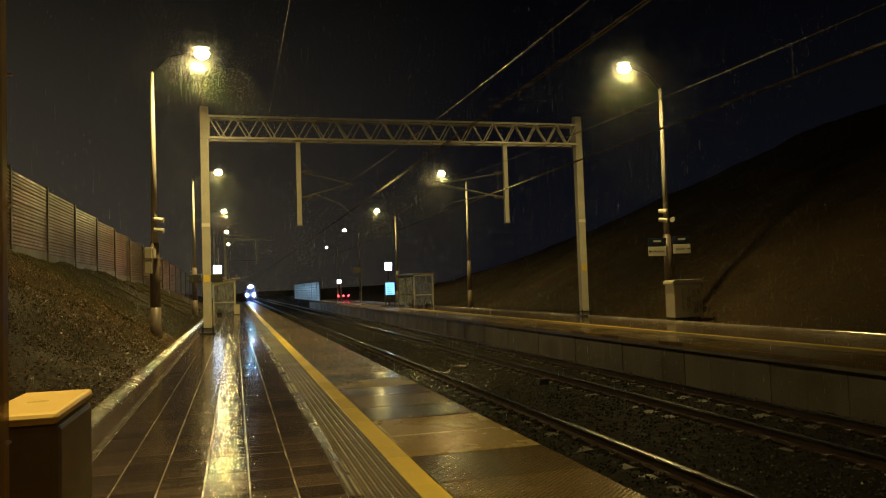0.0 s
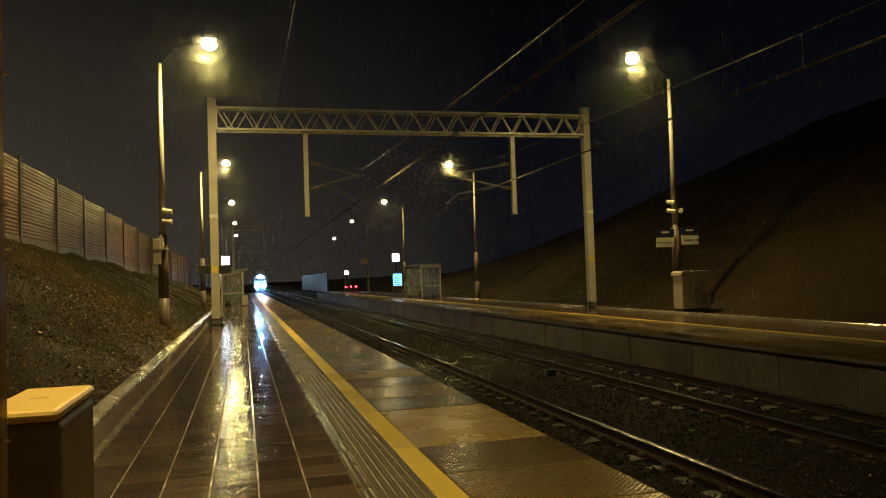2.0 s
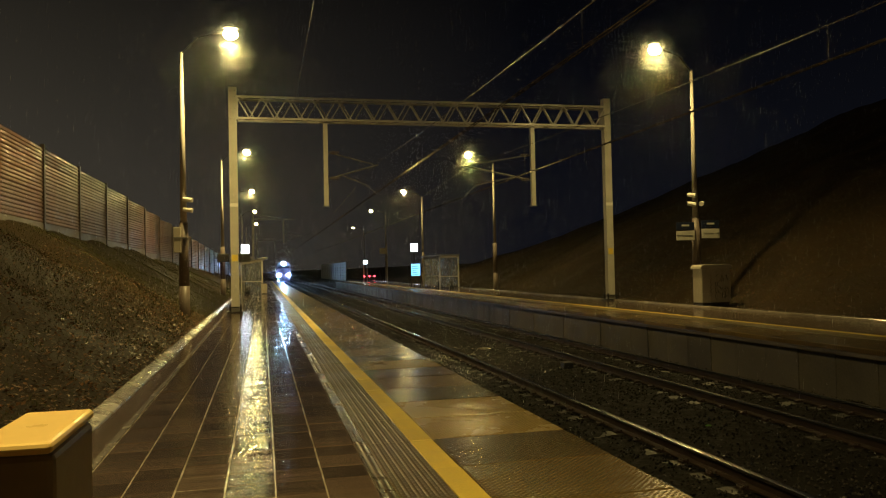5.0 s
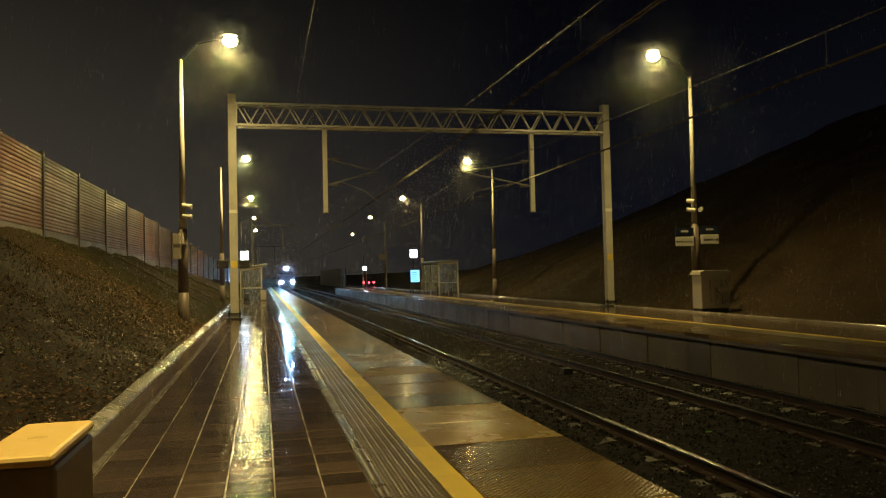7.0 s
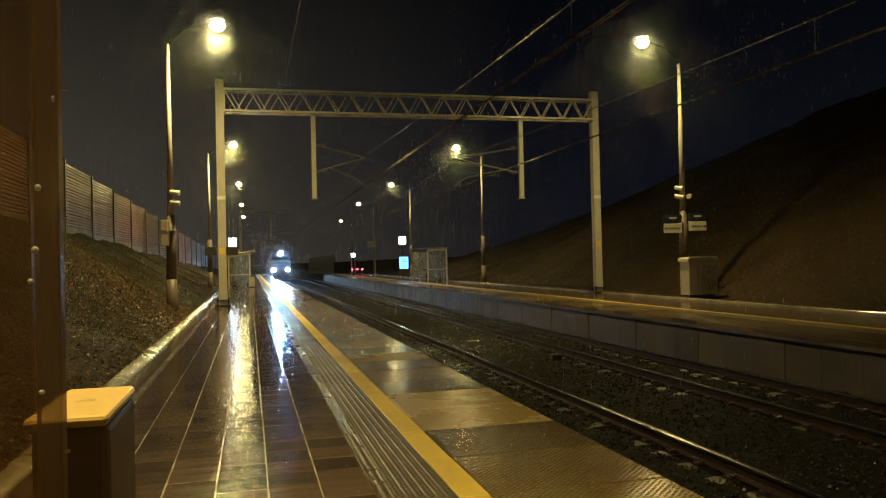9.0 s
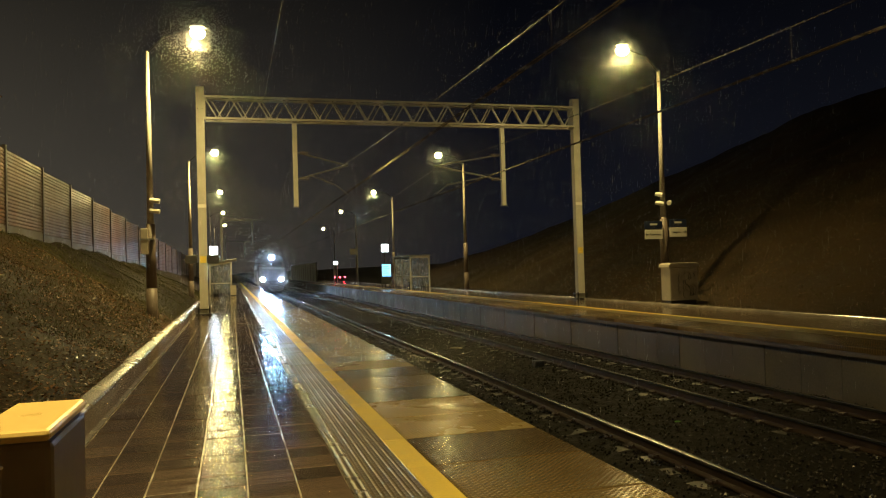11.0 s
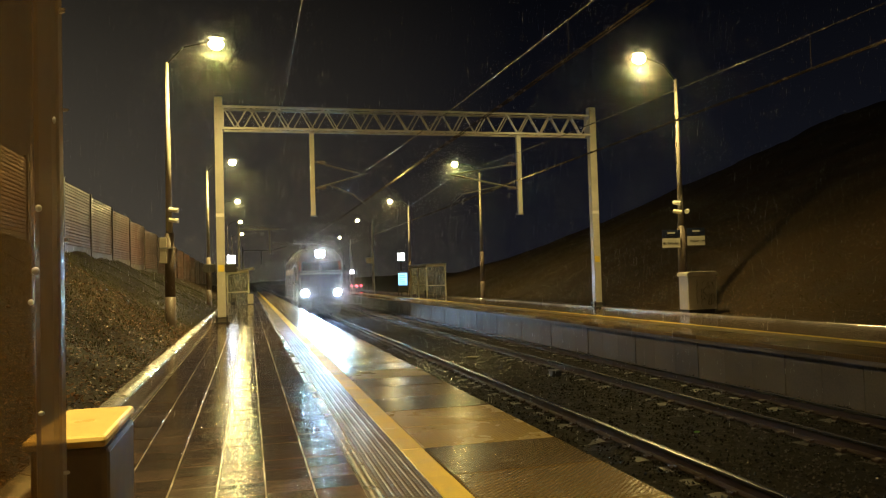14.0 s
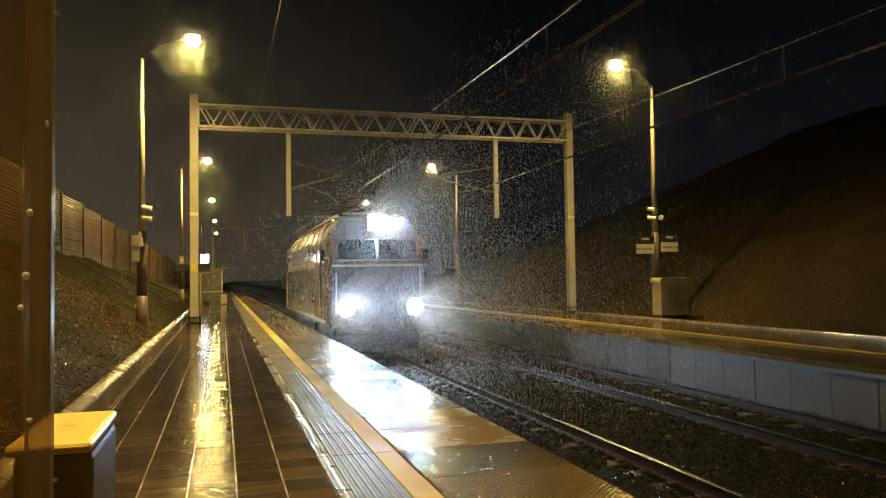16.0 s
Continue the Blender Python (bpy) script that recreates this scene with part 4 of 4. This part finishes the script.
def build_train():
    t = thing("locomotive", (0, 0, 0), "grey electric locomotive with three blazing headlights", "locomotive")
    W = 1.5

    profile = {1.0: (W, 0.12), 2.2: (W, 0.05), 2.85: (W, 0.1), 3.5: (W - 0.02, 0.34), 3.85: (1.33, 0.5), 4.16: (1.03, 0.72)}
    zs = list(profile)
    L = 15.6
    # body shell: straight sides that lean in over the cantrail, front tilted back over the waist
    v = []
    for end, y_of in ((1, lambda z: profile[z][1]), (0, lambda z: 0.75), (0, lambda z: L - 0.75), (1, lambda z: L - profile[z][1])):
        inset = 0.12 * end
        v += [(-(profile[z][0] - inset), y_of(z), z) for z in zs] + [(profile[z][0] - inset, y_of(z), z) for z in reversed(zs)]
    n = 2 * len(zs)
    f = []
    for r in range(3):
        for k in range(n):
            j = (k + 1) % n
            f.append((r * n + k, r * n + j, (r + 1) * n + j, (r + 1) * n + k))
    for k in range(len(zs) - 1):
        f.append((k, k + 1, n - 2 - k, n - 1 - k))
        f.append((3 * n + k, 3 * n + k + 1, 3 * n + n - 2 - k, 3 * n + n - 1 - k))
    part("body", Shape().add(v, f), M_BODY, t, bevel=0.04)
    part("roof", Shape().prism([(-1.0, 4.162), (1.0, 4.162), (0.8, 4.24), (-0.8, 4.24)], 0.95, L - 0.95), M_ROOF, t, "wet sheet-metal roof", bevel=0.02)
    for k in range(5):
        y = 2.6 + k * 2.4
        part("roof_hatch", Shape().box(-0.72, 0.72, y, y + 1.7, 4.23, 4.33), M_ROOF, t, bevel=0.03)
        # wet hatches on the sloping cantrail
        for sx in (-1, 1):
            q = [(sx * 1.475, 3.535), (sx * 1.355, 3.84), (sx * 1.10, 4.11), (sx * 1.12, 4.14), (sx * 1.385, 3.86), (sx * 1.505, 3.54)]
            part("cantrail_hatch", Shape().prism(q, y - 1.0, y + 1.1), M_ROOF, t, "wet sloping roof hatch")
    for x in (-0.98, 0.98):
        part("roof_rail", Shape().beam((x, 1.4, 4.3), (x, L - 1.4, 4.3), 0.05, 0.05), M_GALV, t)
        part("mirror", Shape().box(x * 1.62 - 0.05, x * 1.62 + 0.05, 0.5, 0.56, 2.85, 3.2), M_DARK, t, "dark cab mirror")
    # pantograph, folded at the near end, raised at the far end
    part("pantograph", Shape().beam((-0.7, 2.2, 4.42), (0.7, 2.2, 4.42), 0.06, 0.06).beam((-0.7, 3.8, 4.42), (0.7, 3.8, 4.42), 0.06, 0.06).beam((-0.5, 2.2, 4.46), (-0.3, 3.8, 4.54), 0.04, 0.04).beam((0.5, 2.2, 4.46), (0.3, 3.8, 4.54), 0.04, 0.04), M_STEEL, t)
    part("raised_pantograph", Shape().beam((-0.5, 13.4, 4.3), (-0.35, 11.9, 4.9), 0.05, 0.05).beam((0.5, 13.4, 4.3), (0.35, 11.9, 4.9), 0.05, 0.05).beam((-0.35, 11.9, 4.9), (-0.3, 13.2, 5.22), 0.04, 0.04).beam((0.35, 11.9, 4.9), (0.3, 13.2, 5.22), 0.04, 0.04).beam((-0.85, 13.2, 5.25), (0.85, 13.2, 5.25), 0.06, 0.05), M_STEEL, t)
    # front: two windscreens, waist band, lamps, buffers
    for x in (-0.6, 0.6):
        a, b, c, d = (x - 0.56, 0.095, 2.9), (x + 0.56, 0.095, 2.9), (x + 0.54, 0.31, 3.48), (x - 0.54, 0.31, 3.48)
        outer = [a, b, c, d]
        w = part("windscreen", Shape().add(outer + [(p[0], p[1] + 0.06, p[2]) for p in outer],
                                           [(0, 1, 2, 3), (4, 7, 6, 5), (0, 4, 5, 1), (1, 5, 6, 2), (2, 6, 7, 3), (3, 7, 4, 0)]), M_WINDOW, t, "dark windscreen")
        part("wiper", Shape().beam((x + 0.1, 0.08, 2.93), (x - 0.15, 0.2, 3.3), 0.02, 0.02), M_DARK, w)
        part("screen_sill", Shape().box(x - 0.58, x + 0.58, 0.05, 0.1, 2.85, 2.885), M_GALV, w, "pale sill")
        part("corner_stripe", Shape().add([(x * 2.0 - 0.03, 0.085, 2.9), (x * 2.0 + 0.1 * (1 if x > 0 else -1), 0.085, 2.9), (x * 2.0 + 0.08 * (1 if x > 0 else -1), 0.3, 3.48), (x * 2.0 - 0.03, 0.3, 3.48)], [(0, 1, 2, 3)]), M_ORANGE, t, "orange-red paint beside the windscreen")
    part("waist_band", Shape().box(-1.36, 1.36, 0.02, 0.07, 2.68, 2.74), M_GALV, t, "pale waist band")
    part("front_panel", Shape().box(-1.32, 1.32, 0.02, 0.06, 1.9, 2.6), M_BODY2, t)
    for x in (-1.0, 1.0):
        h = part("headlight", tube(x, 1.5, -0.32, 0.1, 0.2, 0.235), M_DARK, t, "round headlight in a dark ring")
        part("lens", Shape().ball((x, -0.07, 1.5), 0.195, 0.04, 0.195, 18, 8), M_HEAD, h, "blazing white lens", smooth=True)
        # added emitters: rim lights the drops, disc keeps the centre bright off axis
        part("fill_rim", tube(x, 1.5, -0.335, -0.322, 0.165, 0.236), M_HEADFILL, h, "added glowing rim that lights the drops round the lamp")
        part("fill_disc", Shape().ball((x, -0.345, 1.5), 0.1, 0.02, 0.1, 14, 6), M_HEADFILL, h, "added glowing disc over the dark lamp centre", smooth=True)
        # fin grid added before the lens to narrow its beam
        fins = Shape()
        for k in range(-5, 6):
            w = math.sqrt(max(0.0, 0.195 ** 2 - (k * 0.036) ** 2))
            fins.box(x + k * 0.036 - 0.001, x + k * 0.036 + 0.001, -0.32, -0.112, 1.5 - w, 1.5 + w)
            fins.box(x - w, x + w, -0.319, -0.113, 1.5 + k * 0.036 - 0.001, 1.5 + k * 0.036 + 0.001)
        part("beam_fins", fins, M_BLACK, h, "black fin grid added to narrow the headlight beam")
        b = part("buffer", Shape().rod((x * 0.875, 0.15, 1.06), (x * 0.875, -0.42, 1.06), 0.1, 0.09, 12).rod((x * 0.875, -0.42, 1.06), (x * 0.875, -0.48, 1.06), 0.24, 0.23, 16), M_DARK, t)
        part("handrail", Shape().rod((x * 1.25, 0.0, 1.3), (x * 1.25, 0.0, 2.5), 0.018, n=8), M_GALV, t)
    h = part("top_headlight", Shape().box(-0.27, 0.27, 0.3, 0.9, 3.76, 4.18), M_DARK, t, "boxed lamp above the cab", bevel=0.02)
    # added fins that shape the top lamp's beam
    fins = Shape()
    for k in range(-6, 7):
        fins.box(k * 0.036 - 0.001, k * 0.036 + 0.001, 0.075, 0.275, 3.80, 4.14)
    for k in range(-4, 5):
        fins.box(-0.23, 0.23, 0.077, 0.273, 3.97 + k * 0.036 - 0.001, 3.97 + k * 0.036 + 0.001)
    part("beam_fins", fins, M_BLACK, h, "black fin grid added to narrow the headlight beam")
    part("hood", Shape().box(-0.27, 0.27, 0.06, 0.3, 4.145, 4.18).box(-0.27, 0.27, 0.06, 0.3, 3.76, 3.795).box(-0.27, -0.238, 0.06, 0.3, 3.795, 4.145).box(0.238, 0.27, 0.06, 0.3, 3.795, 4.145), M_DARK, h)
    # the same added rim and disc emitters on the top lamp
    part("fill_rim", Shape().box(-0.27, 0.27, 0.045, 0.058, 4.147, 4.18).box(-0.27, 0.27, 0.045, 0.058, 3.76, 3.793).box(-0.27, -0.24, 0.045, 0.058, 3.795, 4.145).box(0.24, 0.27, 0.045, 0.058, 3.795, 4.145), M_HEADFILL, h, "added glowing rim that lights the drops round the lamp")
    part("fill_disc", Shape().ball((0, 0.045, 3.97), 0.15, 0.02, 0.1, 14, 6), M_HEADFILL, h, "added glowing disc over the dark lamp centre", smooth=True)
    part("lens", Shape().box(-0.235, 0.235, 0.285, 0.298, 3.80, 4.14), M_HEADTOP, h, "blazing white lens")
    part("buffer_beam", Shape().box(-1.35, 1.35, 0.1, 0.4, 0.75, 1.28), M_DARK, t, bevel=0.02)
    part("snowplough", Shape().prism([(-1.2, 0.2), (1.2, 0.2), (1.25, 0.7), (-1.25, 0.7)], 0.15, 0.3), M_DARK, t)
    part("coupler", Shape().rod((0, 0.1, 1.02), (0, -0.3, 1.02), 0.06, n=8).box(-0.05, 0.05, -0.36, -0.28, 0.75, 1.1), M_DARK, t)
    # sides: windows, grilles, cab doors
    for sx in (-1, 1):
        for y, w in ((0.75, 0.55), (14.3, 0.55)):
            part("cab_window", Shape().box(sx * 1.5 - 0.012, sx * 1.5 + 0.012, y, y + w, 2.5, 3.2), M_WINDOW, t)
        for y in (1.55, 13.45):
            d = part("cab_door", Shape().box(sx * 1.5 - 0.012, sx * 1.5 + 0.012, y, y + 0.62, 1.1, 3.3), M_BODY2, t)
            part("door_rail", Shape().rod((sx * 1.55, y - 0.06, 1.2), (sx * 1.55, y - 0.06, 2.3), 0.018, n=6), M_GALV, d)
        for k in range(5):
            y = 2.8 + k * 2.1
            for j in range(4):
                w = part("side_window", Shape().box(sx * 1.5 - 0.013, sx * 1.5 + 0.013, y + 0.5 * j, y + 0.5 * j + 0.34, 2.72, 3.1), M_WINDOW, t)
                part("window_frame", Shape().box(sx * 1.5 - 0.02, sx * 1.5 + 0.02, y + 0.5 * j + 0.345, y + 0.5 * j + 0.49, 2.7, 3.12), M_GALV, w)
            for j in range(4):
                part("grille_slat", Shape().box(sx * 1.505 - 0.016, sx * 1.505 + 0.016, y, y + 1.4, 1.55 + 0.13 * j, 1.62 + 0.13 * j), M_ROOF, t)
        part("side_band", Shape().box(sx * 1.5 - 0.014, sx * 1.5 + 0.014, 0.56, L - 0.56, 1.02, 1.12), M_GALV, t)
    # bogies and wheels
    for yc in (3.2, 12.4):
        b = part("bogie", Shape().box(-1.15, -1.0, yc - 1.9, yc + 1.9, 0.45, 0.8).box(1.0, 1.15, yc - 1.9, yc + 1.9, 0.45, 0.8).box(-1.0, 1.0, yc - 0.3, yc + 0.3, 0.4, 0.9), M_DARK, t)
        for dy in (-1.5, 1.5):
            for x in (-0.76, 0.76):
                part("wheel", Shape().rod((x - 0.065, yc + dy, 0.625), (x + 0.065, yc + dy, 0.625), 0.62, n=28), M_RUST, b)
    part("underframe", Shape().box(-1.2, 1.2, 5.6, 10.0, 0.35, 0.95), M_DARK, t, bevel=0.03)
    part("sill", Shape().box(-1.4, 1.4, 0.4, L - 0.4, 0.9, 1.0), M_DARK, t)
    return t


# ---- vegetation and litter ----
def build_grass():
    rng = random.Random(12)
    s = Shape()
    for k in range(110000):
        left = rng.random() < 0.6
        y = rng.uniform(7, 62) if left else rng.uniform(14, 60)
        x = rng.uniform(-11.3, -6.32) if left else 10.6 + 13 * rng.random() ** 1.3
        # grass thins out where the leaf litter lies, low on the nearer slope
        litter = left and 0.12 + 0.5 * noise.noise((x * 0.5, y * 0.5, 9.0)) + (y - 17) * 0.05 + (-7.6 - x) * 0.16 < 0
        if litter and rng.random() < 0.85:
            continue
        z = ground_height(x, y) - 0.02
        h, a = rng.uniform(0.03, 0.11), rng.uniform(0, 6.28)
        dx, dy = math.cos(a), math.sin(a)
        w = rng.uniform(0.004, 0.010)
        bx, by = rng.uniform(-0.6, 0.6) * h, rng.uniform(-0.6, 0.6) * h
        s.add([(x - dx * w, y - dy * w, z), (x + dx * w, y + dy * w, z), (x + dx * w * 0.6 + bx * 0.4, y + dy * w * 0.6 + by * 0.4, z + h * 0.6),
               (x - dx * w * 0.6 + bx * 0.4, y - dy * w * 0.6 + by * 0.4, z + h * 0.6), (x + bx, y + by, z + h)], [(0, 1, 2, 3), (3, 2, 4)])
    tagged(new("grass", s.raw("grass", M_GRASS)), "short wet grass growing on the banks", "grass", "", "stuff")
    s = Shape()
    for k in range(26000):
        if rng.random() < 0.68:
            x, y = -6.3 - 4.2 * rng.random() ** 1.3, 4 + 24 * rng.random() ** 1.4
        else:
            x, y = 11.0 + 9 * rng.random() ** 1.4, rng.uniform(12, 40)
        z = ground_height(x, y) + rng.uniform(0.005, 0.05)
        r, a = rng.uniform(0.012, 0.04), rng.uniform(0, 6.28)
        q = Euler((rng.uniform(-0.6, 0.6), rng.uniform(-0.6, 0.6), a))
        pts = [Vector(p) for p in ((-r, 0, 0), (-0.3 * r, -0.6 * r, 0.15 * r), (r, 0, 0), (-0.3 * r, 0.6 * r, 0.15 * r))]
        for p in pts:
            p.rotate(q)
        s.add([(x + p.x, y + p.y, z + p.z) for p in pts], [(0, 1, 2), (0, 2, 3)])
    tagged(new("leaf_litter", s.raw("leaf_litter", M_LEAF)), "brown fallen leaves scattered over the bank", "leaves", "", "stuff")


# ---- rain ----
def build_rain():
    """Fine tapered streaks filling the air over the platforms and tracks."""
    rng = np.random.default_rng(21)
    n = 95000
    far = 9.0 + 66.0 * rng.random(n)
    base = np.stack([rng.uniform(-9, 13.5, n), far, rng.uniform(0.2, 15.5, n)], 1)
    h, r = rng.uniform(0.05, 0.17, n), rng.uniform(0.0004, 0.0009, n)
    v = np.zeros((n, 4, 3))
    for k, a in enumerate((0.3, 2.4, 4.5)):
        v[:, k] = base + np.stack([r * math.cos(a), r * math.sin(a), 0 * r], 1)
    v[:, 3] = base + np.stack([0.05 * h, 0 * h, h], 1)
    i = np.arange(n)[:, None] * 4
    f = np.concatenate([i + [0, 1, 3], i + [1, 2, 3], i + [2, 0, 3]])
    me = bpy.data.meshes.new("rain")
    me.vertices.add(4 * n)
    me.vertices.foreach_set("co", v.ravel())
    me.loops.add(9 * n)
    me.loops.foreach_set("vertex_index", f.ravel().astype(np.int32))
    me.polygons.add(3 * n)
    me.polygons.foreach_set("loop_start", np.arange(0, 9 * n, 3, dtype=np.int32))
    me.update(calc_edges=True)
    me.materials.append(M_RAIN)
    return tagged(new("rain", me), "thin falling streaks of rain lit by the lamps", "rain", "", "stuff")


def drops_mesh(name, base, size, tall):
    """One mesh of tiny upright four-sided drops."""
    n = len(base)
    tet = np.array([(1, 0, -tall / 2), (-0.5, 0.87, -tall / 2), (-0.5, -0.87, -tall / 2), (0.6, 0, tall)])
    v = base[:, None] + tet[None] * size[:, None, None]
    i = np.arange(n)[:, None] * 4
    f = np.concatenate([i + q for q in ([0, 1, 3], [1, 2, 3], [2, 0, 3], [0, 2, 1])])
    me = bpy.data.meshes.new(name)
    me.vertices.add(4 * n)
    me.vertices.foreach_set("co", v.ravel())
    me.loops.add(12 * n)
    me.loops.foreach_set("vertex_index", f.ravel().astype(np.int32))
    me.polygons.add(4 * n)
    me.polygons.foreach_set("loop_start", np.arange(0, 12 * n, 3, dtype=np.int32))
    me.update(calc_edges=True)
    me.materials.append(M_RAIN)
    return me


def build_lamp_halo():
    """Fine drops added under and round the lanterns, to form a halo."""
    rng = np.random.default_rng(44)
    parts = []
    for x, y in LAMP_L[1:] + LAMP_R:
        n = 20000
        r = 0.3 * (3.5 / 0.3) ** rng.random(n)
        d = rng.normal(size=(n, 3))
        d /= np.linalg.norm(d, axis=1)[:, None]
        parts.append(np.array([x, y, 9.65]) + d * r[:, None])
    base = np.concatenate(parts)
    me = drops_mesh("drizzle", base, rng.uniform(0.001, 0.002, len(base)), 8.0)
    return tagged(new("drizzle", me), "fine drops added round the lanterns to form their halo", "drizzle", "", "stuff")


def build_headlight_glare():
    """Drops in three headlight beams, packed to add glare, carried ahead of the locomotive."""
    rng = np.random.default_rng(33)
    parts = []
    for (x, y, z), n in (((-1.0, -0.3, 1.5), 32000), ((1.0, -0.3, 1.5), 32000), ((0.0, 0.1, 3.97), 32000)):
        d = 0.8 + 11.5 * rng.random(n)
        r = (0.3 + 0.16 * d) * rng.random(n) ** 0.5
        a = rng.uniform(0, 2 * math.pi, n)
        parts.append(np.stack([x + r * np.cos(a), y - d, z - 0.02 * d + r * np.sin(a)], 1))
    sizes = [rng.uniform(0.0007, 0.0015, sum(len(p) for p in parts))]
    # drops added close round each lamp as its bloom, clear of the lens itself
    for x, y, z in ((-1.0, -0.3, 1.5), (1.0, -0.3, 1.5), (0.0, 0.1, 3.97)):
        n = 32000
        r = 0.27 + 3.2 * rng.random(n) ** 1.5
        a = rng.uniform(0, 2 * math.pi, n)
        parts.append(np.stack([x + r * np.cos(a), y - 0.1 - 2.4 * rng.random(n), z + r * np.sin(a)], 1))
        sizes.append(rng.uniform(0.0008, 0.0016, n))
    base, sizes = np.concatenate(parts), np.concatenate(sizes)
    keep = (base[:, 2] > 0.05) & ((base[:, 0] > EDGE_N + 0.05) | (base[:, 2] > P + 0.06))
    me = drops_mesh("spray", base[keep], sizes[keep], 20.0)
    return tagged(new("spray", me), "fine drops in the headlight beams, packed dense to add glare", "spray", "", "stuff")


build_far_platform()
build_track(0.0, "tracks")
build_track(TRACK2, "tracks")
build_ballast()
build_lamps()
build_gantry()
build_wires()
build_barrier()
build_shelter("platform_shelter", -5.85, -4.42, 55.5, 61.5, 3.12, 2.9, 0.4, "glazed steel waiting shelter on the wet platform")
build_shelter("platform_shelter", 8.92, 10.42, 57.6, 63.6, 3.15, 3.15, -0.2, "glazed steel waiting shelter across the tracks")
build_info()
build_small_things()
build_track_box()
build_post_boxes()
build_direction_signs()
build_cabinet()
build_screen()
train = build_train()
build_grass()
rain = build_rain()
build_lamp_halo()
spray = build_headlight_glare()
build_near_platform()


def motions():
    speed = 13.3
    for moved in (train, spray):
        walk(moved, [(t, pose(0, 22.1 + speed * (16.0 - t), 0)) for t in (0.0, 4.0, 8.0, 12.0, 16.0)])
    walk(rain, [(0.0, pose(0, 0, 0)), (16.0, pose(0.3, 0, -5.0))])


motions()
